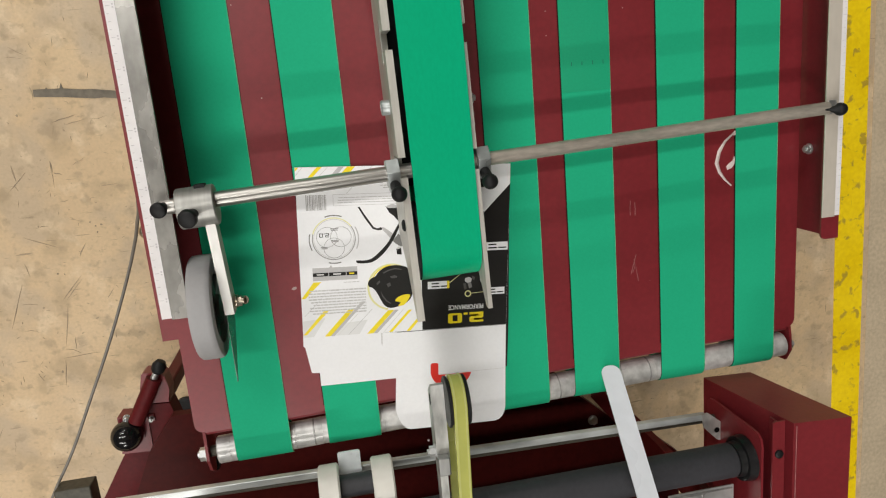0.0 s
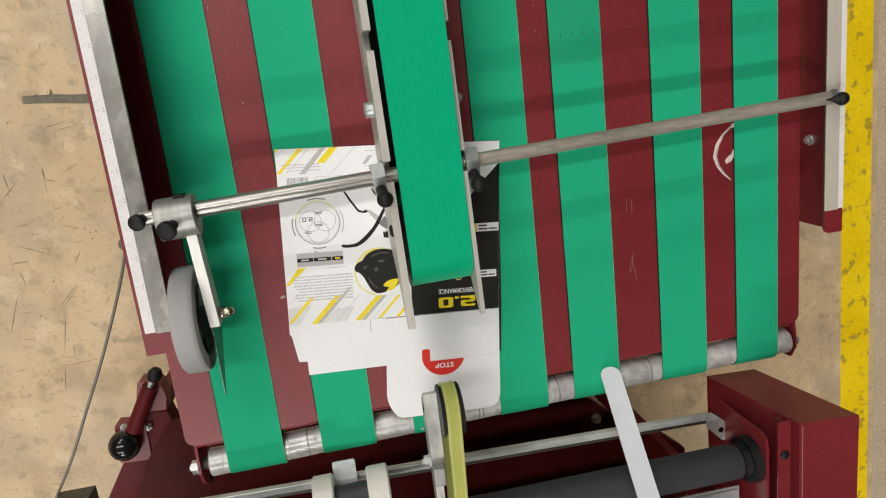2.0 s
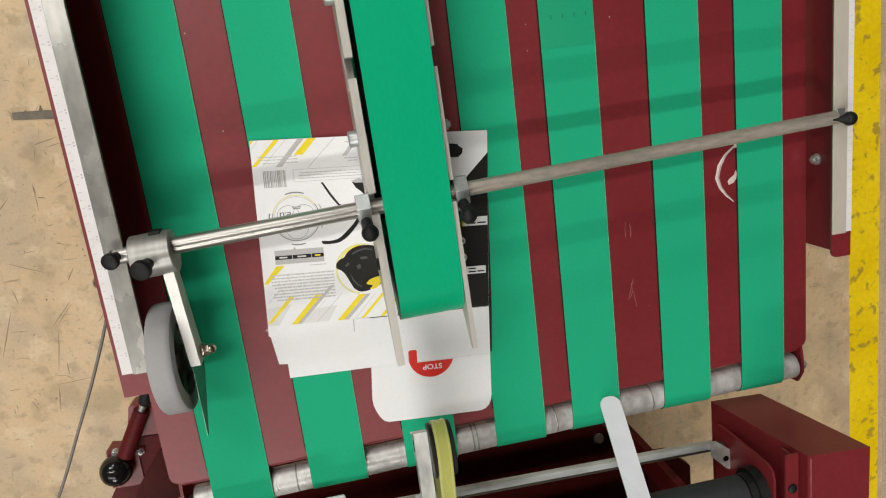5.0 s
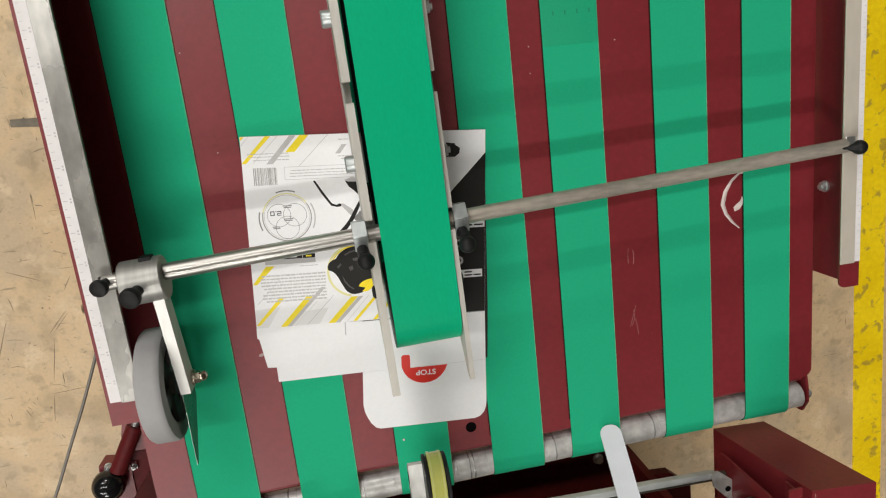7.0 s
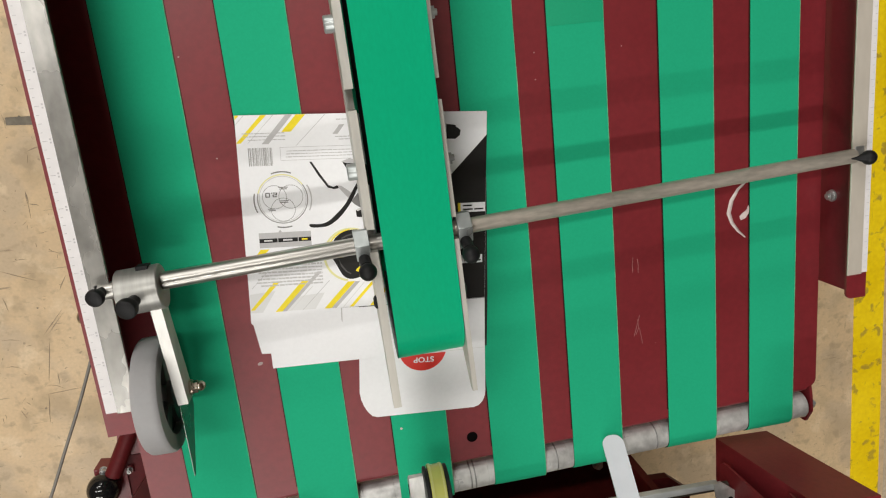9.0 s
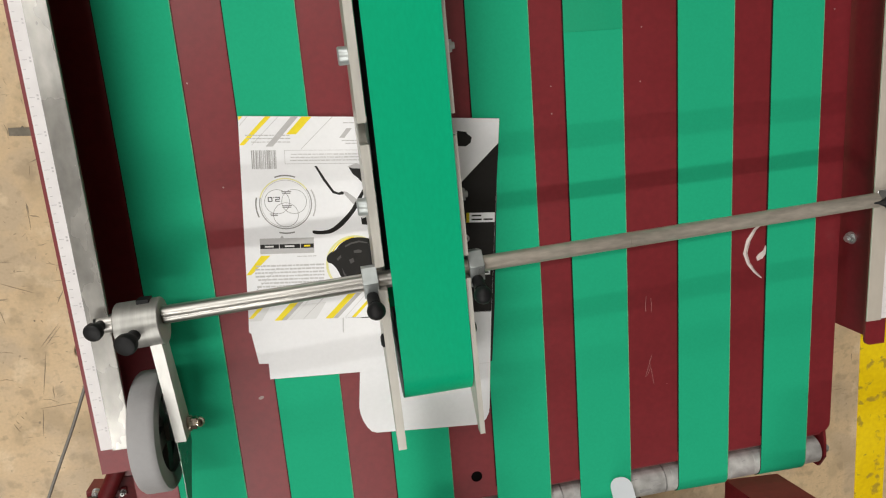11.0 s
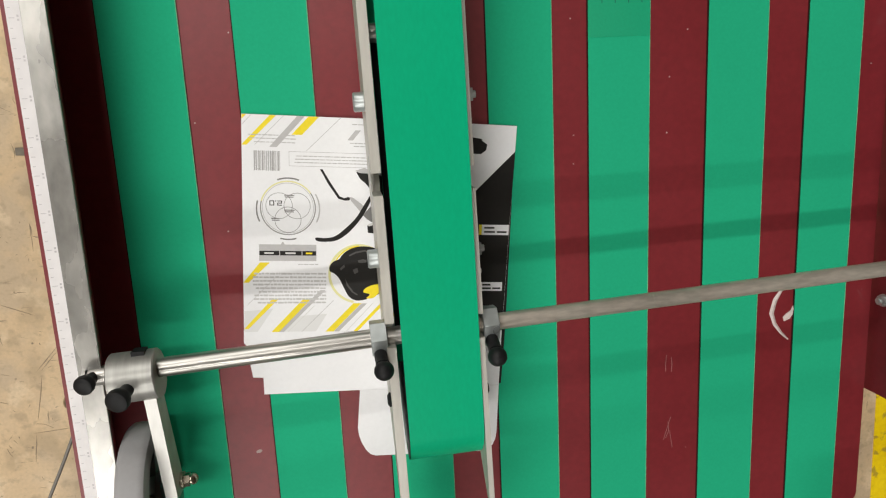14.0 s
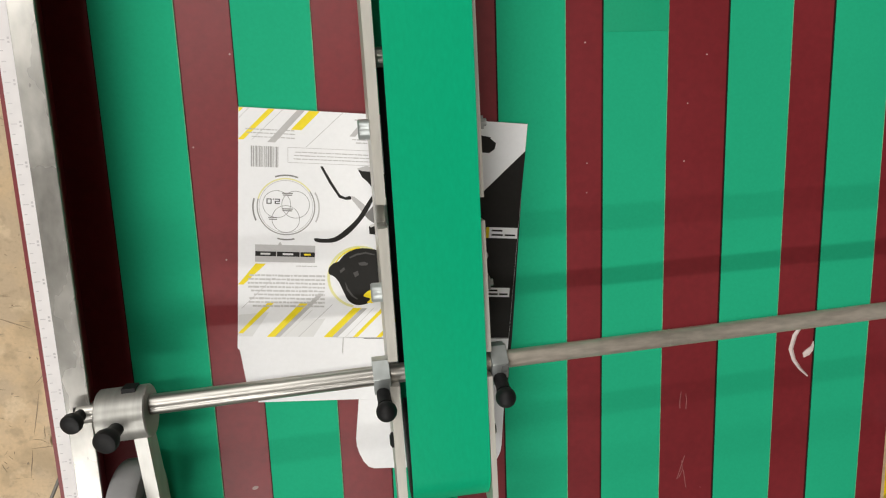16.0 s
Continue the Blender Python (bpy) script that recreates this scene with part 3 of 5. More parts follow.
    # side rails: web, flange, metal strip and ruler
    for side in (0, 1):
        if side == 0:
            xo, xi, zt, ye, ys = -0.0834, -0.0598, 0.6915, -0.2545, -0.2375
        else:
            xo, xi, zt, ye, ys = 0.5215, 0.5035, 0.6775, -0.2480, -0.2270
        w = 0.0022 if side == 0 else -0.0022
        web = prismed([(Y_END, 0.598), (ye + 0.001, 0.598), (ye, 0.606), (ye, zt), (Y_END, zt)], min(xo, xo + w), max(xo, xo + w), "x")
        rail = part("side_rail", web, MAROON, c, "maroon side rail with a folded top")
        fl = rounded(min(xo, xi), max(xo, xi), ye, Y_END, 0.005, "a" if side else "b", 4)
        part("flange", prismed(fl, zt - 0.002, zt + 0.0002), MAROON, rail)
        xm = -0.0732 if side == 0 else 0.5158
        a, b = min(xi + 0.0002, xm), max(xi + 0.0002, xm)
        if side:
            a = xi - 0.0006
        part("metal_strip", boxed(a, b, ys, Y_END, zt + 0.0003, zt + 0.0018), ALU_PALE if side else ALU, rail, "pale matt aluminium strip" if side else "bare scuffed aluminium strip", bevel=0.0003)
        a, b = sorted((xm, xo + (0.0026 if side == 0 else -0.0004)))
        tape = part("ruler_tape", boxed(a, b, ys + 0.001, Y_END, zt + 0.0003, zt + 0.0012), RULER, rail, "white ruler tape with worn grey divisions")
        bm = bmesh.new()
        y, k = -0.2216, 0
        while y < Y_END - 0.01:
            ln = 0.0030 if k % 4 == 0 else (0.0022 if k % 2 == 0 else 0.0015)
            x0, x1 = (a + 0.0012, a + 0.0012 + ln) if side == 0 else (b - 0.0008 - ln, b - 0.0008)
            box(bm, x0, x1, y - 0.00018, y + 0.00018, zt + 0.0012, zt + 0.00126)
            if k % 4 == 0:
                q = (x1 + 0.0012) if side == 0 else (x0 - 0.0022)
                box(bm, q, q + 0.0011, y + 0.0004, y + 0.0016, zt + 0.0012, zt + 0.00126)
                box(bm, q, q + 0.0011, y - 0.0016, y - 0.0005, zt + 0.0012, zt + 0.00126)
            y += 0.0217 / 4
            k += 1
        part("scale_print", bm, RULER_INK, tape)
        if side:
            bm = hex_bolt(bmesh.new(), (xo + w, -0.1672, 0.6385), (-1, 0, 0), 0.0042, 0.003)
            part("hex_bolt", bm, ZINC, rail)
            bm = hex_bolt(bmesh.new(), (xo + w, 0.05, 0.6385), (-1, 0, 0), 0.0042, 0.003)
            part("hex_bolt", bm, ZINC, rail)
        else:
            bm = lathe(bmesh.new(), [(0, 0.0052), (0.0020, 0.0050), (0.0040, 0.0036), (0.0050, 0.0015), (0.0052, 0)], (xo, -0.1680, 0.682), (-1, 0, 0), 20)
            part("screw", bm, BRASS, rail)
    # legs and cross members
    for x in (-0.02, 0.46):
        for y in (-0.20, 0.50):
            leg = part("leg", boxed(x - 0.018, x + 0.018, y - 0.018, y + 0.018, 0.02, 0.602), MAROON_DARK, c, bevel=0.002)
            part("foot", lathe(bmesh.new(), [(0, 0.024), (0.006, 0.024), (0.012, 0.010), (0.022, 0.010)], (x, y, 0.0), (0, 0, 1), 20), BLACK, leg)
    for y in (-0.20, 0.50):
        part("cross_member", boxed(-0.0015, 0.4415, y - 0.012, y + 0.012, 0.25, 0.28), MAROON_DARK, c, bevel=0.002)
    # glue curl and scratches on the bed
    cu = [(0.4494, -0.1462), (0.4435, -0.1466), (0.4360, -0.1525), (0.4300, -0.1615), (0.4273, -0.1724), (0.4305, -0.1815), (0.4360, -0.1890), (0.4428, -0.1956)]
    bm = bmesh.new()
    rows = []
    for i, p in enumerate(cu):
        p = Vector(p)
        d = (Vector(cu[min(i + 1, len(cu) - 1)]) - Vector(cu[max(i - 1, 0)])).normalized()
        w = (0.0013, 0.0010, 0.0013, 0.0020, 0.0020, 0.0016, 0.0012, 0.0006)[i]
        s = Vector((-d.y, d.x)) * w
        rows.append([bm.verts.new((*(p + s), BED + 0.0003)), bm.verts.new((*(p - s), BED + 0.0003)), bm.verts.new((*p, BED + 0.0011))])
    for a, b in zip(rows, rows[1:]):
        bm.faces.new((a[0], b[0], b[2], a[2]))
        bm.faces.new((a[2], b[2], b[1], a[1]))
    part("glue_smear", bm, GLUE, bed, "dried pale glue smear")
    blob = [(0.4385, -0.1800), (0.4375, -0.1765), (0.4400, -0.1740), (0.4440, -0.1715), (0.4458, -0.1675), (0.4464, -0.1705), (0.4458, -0.1750), (0.4430, -0.1785)]
    part("glue_spot", prismed(blob, BED, BED + 0.0007), GLUE, bed)
    part("glue_spot", prismed([(0.4440, -0.1450), (0.4462, -0.1430), (0.4478, -0.1440), (0.4502, -0.1432), (0.4498, -0.1450), (0.4512, -0.1462), (0.4486, -0.1462), (0.4464, -0.1472)], BED, BED + 0.0007), GLUE, bed)
    for pts in ([(0.3384, -0.1990), (0.3376, -0.2060), (0.3378, -0.2125)], [(0.3424, -0.2010), (0.3430, -0.2070), (0.3426, -0.2135)], [(0.3427, -0.2521), (0.3396, -0.2620), (0.3368, -0.2712)], [(0.3405, -0.2560), (0.3412, -0.2640), (0.3385, -0.2700)], [(0.3420, -0.2640), (0.3444, -0.2790)], [(0.3560, -0.2800), (0.3568, -0.2806)]):
        bm = bmesh.new()
        for a, b in zip(pts, pts[1:]):
            a, b = Vector(a), Vector(b)
            s = Vector((-(b - a).y, (b - a).x)).normalized() * 0.0002
            prism(bm, [a + s, a - s, b - s, b + s], BED, BED + 0.0001)
        part("scratch", bm, SCRATCH, bed)
    for x, y in ((-0.0008, -0.0003), (0.0271, 0.0573), (0.2621, 0.0595), (0.2636, -0.0223), (0.3374, 0.0165), (0.3508, 0.0496), (0.3358, -0.0240), (0.2633, -0.0429), (0.0178, -0.2418), (0.0130, -0.0753), (0.5010, 0.02), (0.165, -0.06)):
        large = (x, y) == (0.0178, -0.2418)
        r = 0.0014 if large else 0.0006
        bm = lathe(bmesh.new(), [(0, r), (0.0001, r * 0.8)], (0, 0, 0), (0, 0, 1), 8)
        bm.transform(Matrix.Translation((x, y, BED)) @ Matrix.Rotation(radians(15), 4, "Z") @ Matrix.Diagonal((1.7 if large else 1, 1, 1, 1)))
        part("paint_chip", bm, CHIP, bed)
    # splice in one belt, with pen ticks; it travels with the belt
    x0, x1 = BELTS[4]
    bm = box(bmesh.new(), x0 + 0.0002, x1 - 0.0002, 0.0, 0.125, 0.0, 0.00025)
    sp = part("belt_splice", bm, GREEN_SPLICE, c, "darker overlapped belt splice with pen ticks", local=True)
    for x in (0.2851, 0.2949, 0.3049, 0.3149):
        part("pen_tick", box(bmesh.new(), x - 0.0003, x + 0.0003, 0.0228, 0.0262, 0.00025, 0.0003), TICK, sp, local=True)
    fleck = lathe(bmesh.new(), [(0, 0.0011), (0.0001, 0.0009)], (0, 0, 0), (0, 0, 1), 9)
    fl = part("fleck", fleck, GLUE, c, local=True)
    return c, roller_rows, sp, fl


# ---------------------------------------------------------------- cross rod with its press wheel
def rod_point(x):
    return Vector((x, -0.1474 + 0.0414 * x, 0.6895 - 0.0125 * x))


def build_rod():
    r = thing("cross_rod", "ground steel cross rod spanning the two conveyor rails", "rod", 0.22, -0.14, 0.679)
    a, b = rod_point(-0.0680), rod_point(0.5015)
    b.z += 0.0008
    n = (b - a).length
    bm = lathe(bmesh.new(), [(0, 0.0048), (0.0012, 0.0061), (0.2150, 0.0061), (0.2152, 0.0056), (0.3655, 0.0056), (0.3657, 0.0053), (0.3663, 0.0053), (0.3665, 0.0056), (n - 0.0012, 0.0056), (n, 0.0044)], a, b - a, 32)
    for f in bm.faces:
        f.material_index = 1 if f.calc_center_median().x > 0.15 else 0
    part("rod", bm, [STEEL, STEEL_DULL], r, "steel rod, shiny on one half and dull on the other")
    part("end_knob", end_knob(bmesh.new(), rod_point(0.4830) + Vector((0, 0.0004, 0.0038)), (0.5082, -0.1283, 0.6905), 0.0058), BLACK, r, "black plastic end knob")
    for x in (-0.0650, 0.5100):
        q = rod_point(x)
        lo = 0.6797 if x > 0 else 0.6937
        part("saddle", boxed(x - 0.005, x + 0.003, q.y - 0.006, q.y + 0.006, lo - 0.0004, q.z - 0.003), ZINC, r, bevel=0.0008)
    kn = flat_knob(bmesh.new(), (-0.0635, -0.1486, 0.6900), (-0.0664, -0.1505, 0.7050), 0.0060)
    part("end_knob", kn, BLACK, r)
    return r


def build_wheel():
    w = thing("press_wheel", "grey rubber press wheel on an aluminium arm clamped to the rod", "wheel", -0.049, -0.229, 0.630)
    q = rod_point(-0.0408) - Vector((0, 0.0034, 0))
    d = (rod_point(0.1) - rod_point(0.0)).normalized()
    prof = [(0, 0.0070), (0, 0.0149), (0.0008, 0.0157), (0.0272, 0.0157), (0.0280, 0.0149), (0.0280, 0.0070)]
    blk = part("clamp_block", lathe(bmesh.new(), prof, q - d * 0.0140, d, 48), ALU_TURNED, w, "turned aluminium clamp block")
    part("slot", boxed(q.x + 0.0003, q.x + 0.0080, q.y + 0.0125, q.y + 0.0172, q.z - 0.0030, q.z + 0.0062), BLACK, blk)
    part("knob", flat_knob(bmesh.new(), (-0.0412, -0.1545, 0.6990), (-0.0446, -0.1574, 0.7175), 0.0070), BLACK, blk, "black plastic clamp knob")
    # arm: a flat bar from the block down to the axle
    bm = bmesh.new()
    top = [(-0.1500, 0.6990), (-0.2418, 0.6860), (-0.2418, 0.6660), (-0.1500, 0.6840)]
    prism(bm, top, -0.0366, -0.0292, "x")
    for v in bm.verts:
        v.co.x -= 0.024 * (v.co.y + 0.165)
    part("arm", bm, ARM_BAR, w, "flat aluminium arm", bevel=0.0005)
    bm = rod_between(bmesh.new(), (-0.0278, -0.2348, 0.6725), (-0.0205, -0.2348, 0.6725), 0.0030)
    rod_between(bm, (-0.0277, -0.2348, 0.6725), (-0.0255, -0.2348, 0.6725), 0.0056)
    rod_between(bm, (-0.0255, -0.2348, 0.6725), (-0.0218, -0.2348, 0.6725), 0.0046, seg=6)
    lathe(bm, [(0, 0.0040), (0.002, 0.0036), (0.0035, 0.002), (0.0038, 0)], (-0.0205, -0.2348, 0.6725), (1, 0, 0), 16)
    part("axle_nut", bm, BRASS, w, "domed nickel axle nut")
    # thin sheet scraper behind the arm
    bm = prismed([(-0.2420, 0.6860), (-0.2990, 0.6855), (-0.2995, 0.6820), (-0.2580, 0.6500), (-0.2420, 0.6500)], -0.0338, -0.0334, "x")
    part("scraper", bm, SCRAPER, w, "thin sheet metal scraper")
    # the wheel itself turns
    R = 0.0425
    prof = [(-0.0088, 0.0300), (-0.0090, R - 0.0040), (-0.0086, R - 0.0014), (-0.0070, R - 0.0002), (-0.0040, R), (0.0040, R), (0.0070, R - 0.0002), (0.0086, R - 0.0014), (0.0090, R - 0.0040), (0.0088, 0.0300)]
    wheel = part("wheel", lathe(bmesh.new(), prof, (0, 0, 0), (1, 0, 0), 56, True), TYRE, w, "grey rubber tyre", local=True)
    part("rim", lathe(bmesh.new(), [(-0.0030, 0.004), (-0.0030, 0.0301), (0.0030, 0.0301), (0.0030, 0.004)], (0, 0, 0), (1, 0, 0), 40), BLACK, wheel, local=True)
    part("hub", lathe(bmesh.new(), [(-0.0095, 0.003), (-0.0095, 0.009), (0.0095, 0.009), (0.0095, 0.003)], (0, 0, 0), (1, 0, 0), 24), RIM_GREY, wheel, local=True)
    for k in range(5):
        bm = box(bmesh.new(), -0.0064, 0.0064, -0.0055, 0.0055, 0.0085, 0.0302)
        bm.transform(Matrix.Rotation(radians(72 * k), 4, "X"))
        part("spoke", bm, RIM_GREY, wheel, local=True)
    rest = FRAMES[w].inverted() @ Matrix.Translation(Vector((-0.0484, -0.2362, 0.6729)) * K)
    return w, wheel, rest


# ---------------------------------------------------------------- upper pressing belt
def build_press():
    u = thing("pressing_conveyor", "narrow upper conveyor with a wide green belt between aluminium plates", "conveyor", 0.1472, -0.18, 0.632, 1.28)
    # local: x across, y along from the rod side, z from 0.632
    z = 0.632

    def L(name, bm, mats, parent=None, label="", bevel=0.0):
        bm.transform(Matrix.Translation((0, 0.18, -z)))
        return part(name, bm, mats, parent or u, label, True, bevel)

    line = loop_line(-0.2030, 0.6670, 0.0338, 0.52, 0.694, 0.0420, 20, 12)
    L("press_belt", strip_loop(bmesh.new(), -0.0226, 0.0271, line, 0.0014), [GREEN_TOP, BELT_EDGE], label="wide bright green belt")
    L("pulley", rod_between(bmesh.new(), (-0.0224, -0.2030, 0.6670), (0.0269, -0.2030, 0.6670), 0.0328, seg=40), DARK_RUBBER)
    L("pulley", rod_between(bmesh.new(), (-0.0224, 0.52, 0.694), (0.0269, 0.52, 0.694), 0.041, seg=40), DARK_RUBBER)
    top, zb = 0.7005, 0.638
    for x0, x1, s, tip in ((-0.0320, -0.0262, -1, -0.2640), (0.0276, 0.0312, 1, -0.2622)):
        fr = [(tip, top + 0.001), (tip, top - 0.006), (-0.225, 0.668), (-0.205, zb), (0.50, zb + 0.008)]
        up = [(0.50, top + 0.010), (-0.0350, top + 0.0006), (-0.0350, top - 0.028), (-0.0490, top - 0.028), (-0.0490, top), (-0.1300, top), (-0.1300, top - 0.028), (-0.1460, top - 0.028), (-0.1460, top)]
        pl = L("side_plate", prismed(fr + up, x0, x1, "x"), ALU_PLATE, label="matt aluminium side plate with notches", bevel=0.0005)
        face = x0 if s < 0 else x1
        for y, zz in ((-0.0910, 0.682), (0.0080, 0.684)):
            if s < 0:
                L("cap_screw", socket_screw(bmesh.new(), (face, y, zz), (s, 0, 0), 0.0060, 0.0066), COLLAR, pl, "zinc socket cap screw")
            else:
                L("hex_bolt", hex_bolt(bmesh.new(), (face, y, zz), (s, 0, 0), 0.0046, 0.0034), DULL_STEEL, pl, "dull steel hex bolt")
        L("slot", prismed(stadium(-0.0420, 0.6800, 0.034, 0.0085), *sorted((face, face + s * 0.0003)), "x"), ARM_METAL, pl, "milled slot with round ends")
        bm = lathe(bmesh.new(), [(0, 0.0048), (0.0012, 0.0048), (0.0024, 0.0030), (0.0025, 0)], (face, -0.1850, 0.6900), (s, 0, 0), 20)
        L("button_screw", bm, BLACK, pl, "black button screw")
    # dark skid between the runs
    L("skid", boxed(-0.0225, 0.0240, -0.16, 0.48, 0.6385, 0.6405), BLACK)
    for y in (0.05, 0.20, 0.38):
        L("spacer", rod_between(bmesh.new(), (-0.0258, y, 0.668), (0.0283, y, 0.668), 0.006), STEEL)
    # clamps that hold the unit on the rod
    for x, kx, ky in ((0.1100, 0.1112, -0.1568), (0.1834, 0.1832, -0.1548)):
        q = rod_point(x)
        d = (rod_point(0.1) - rod_point(0.0)).normalized()
        s = -1 if x < 0.15 else 1
        # hexagonal collar, one flat nearly level
        bm = bmesh.new()
        hx = Matrix.Translation(q) @ Matrix.Rotation(math.atan2(d.y, d.x), 4, "Z") @ Matrix.Rotation(radians(90), 4, "Y") @ Matrix.Rotation(radians(24), 4, "Z")
        bmesh.ops.create_cone(bm, cap_ends=True, cap_tris=False, segments=6, radius1=0.0122, radius2=0.0122, depth=0.0104, matrix=hx)
        box(bm, q.x - 0.0036, q.x + 0.0036, q.y - 0.0145, q.y - 0.0085, q.z - 0.0055, q.z + 0.0055)
        cl = part("rod_clamp", bm, COLLAR, u, "zinc plated hexagonal clamp collar", bevel=0.0003)
        part("clamp_knob", handle_knob(bmesh.new(), (x, q.y - 0.0075, q.z + 0.0045), (kx, ky - 0.0002, 0.7118), 0.0063), BLACK, cl, "black tapered clamp handle")
    return u

# ---------------------------------------------------------------- folded carton
def mm(pts):
    return [(u / 1000.0, -w / 1000.0) for u, w in pts]


def band(a, b, width):
    """A slanted print stripe between two points, cut level at both ends."""
    return [(a[0] - width / 2, a[1]), (a[0] + width / 2, a[1]), (b[0] + width / 2, b[1]), (b[0] - width / 2, b[1])]


def ring(bm, cu, cw, r, wide, a0=0, a1=360, z0=0.0, z1=0.0001, n=40):
    rows = []
    for i in range(n + 1):
        a = radians(a0 + (a1 - a0) * i / n)
        c, s = math.cos(a), math.sin(a)
        rows.append([bm.verts.new(((cu + q * c) / 1000, -(cw + q * s) / 1000, z1)) for q in (r - wide / 2, r + wide / 2)])
    for a, b in zip(rows, rows[1:]):
        bm.faces.new((a[0], a[1], b[1], b[0]))
    return bm


def smoothed(pts, n=4):
    """A closed outline rounded through its corner points."""
    out = []
    for i in range(len(pts)):
        p = [Vector(pts[(i + k) % len(pts)]) for k in (-1, 0, 1, 2)]
        for j in range(n):
            t = j / n
            q = 0.5 * (2 * p[1] + (p[2] - p[0]) * t + (2 * p[0] - 5 * p[1] + 4 * p[2] - p[3]) * t * t + (3 * p[1] - p[0] - 3 * p[2] + p[3]) * t ** 3)
            out.append((q.x, q.y))
    return out


def letters(text, u0, u1, w0, w1, z, bold=0.0):
    """Upside-down lettering that fills the given rectangle of the carton."""
    cu = bpy.data.curves.new("lettering", "FONT")
    cu.body, cu.size, cu.offset, cu.resolution_u = text, 1.0, bold, 4
    tmp = new("lettering", cu)
    me = bpy.data.meshes.new_from_object(tmp.evaluated_get(bpy.context.evaluated_depsgraph_get()))
    bm = bmesh.new()
    bm.from_mesh(me)
    bpy.data.objects.remove(tmp)
    bpy.data.meshes.remove(me)
    xs, ys = [v.co.x for v in bm.verts], [v.co.y for v in bm.verts]
    for v in bm.verts:
        fx, fy = (v.co.x - min(xs)) / (max(xs) - min(xs)), (v.co.y - min(ys)) / (max(ys) - min(ys))
        v.co = Vector(((u1 - fx * (u1 - u0)) / 1000, -(w1 - (1 - fy) * (w1 - w0)) / 1000, z))
    return bm


def block_numeral(u0, u1, w0, w1, z):
    """A squared-off 2.0, upside down, that fills the given rectangle of the carton."""
    bm = bmesh.new()
    two = [(0, 0), (0.40, 0), (0.40, 0.21), (0.13, 0.21), (0.13, 0.40), (0.34, 0.40), (0.40, 0.48), (0.40, 0.92), (0.34, 1), (0, 1), (0, 0.79), (0.27, 0.79), (0.27, 0.61), (0.06, 0.61), (0, 0.53)]
    dot = [(0.455, 0), (0.565, 0), (0.565, 0.21), (0.455, 0.21)]
    left = [(0.81, 0), (0.81, 0.21), (0.74, 0.21), (0.74, 0.79), (0.81, 0.79), (0.81, 1), (0.67, 1), (0.61, 0.90), (0.61, 0.10), (0.67, 0)]
    right = [(1.62 - x, y) for x, y in reversed(left)]
    for pts in (two, dot, left, right):
        bm.faces.new([bm.verts.new(((u1 - x * (u1 - u0)) / 1000, -(w1 - (1 - y) * (w1 - w0)) / 1000, z)) for x, y in pts])
    bmesh.ops.triangulate(bm, faces=bm.faces[:])
    return bm


def stroke_numeral(u0, u1, w0, w1, z):
    """A thin-lined 2.0, upside down, that fills the given rectangle of the carton."""
    bm = bmesh.new()
    t, v = 0.075, 0.17
    bars = [(0, 0.38, 0, v), (0, 0.38, 0.5 - v / 2, 0.5 + v / 2), (0, 0.38, 1 - v, 1), (0.38 - t, 0.38, 0.5, 1), (0, t, 0, 0.5),
            (0.45, 0.53, 0, v * 1.3), (0.62, 1, 0, v), (0.62, 1, 1 - v, 1), (0.62, 0.62 + t, 0, 1), (1 - t, 1, 0, 1)]
    for k, (a, b, c, d) in enumerate(bars):
        zz = z + 0.000004 * k
        bm.faces.new([bm.verts.new(((u1 - x * (u1 - u0)) / 1000, -(w1 - (1 - y) * (w1 - w0)) / 1000, zz)) for x, y in ((a, c), (b, c), (b, d), (a, d))])
    return bm


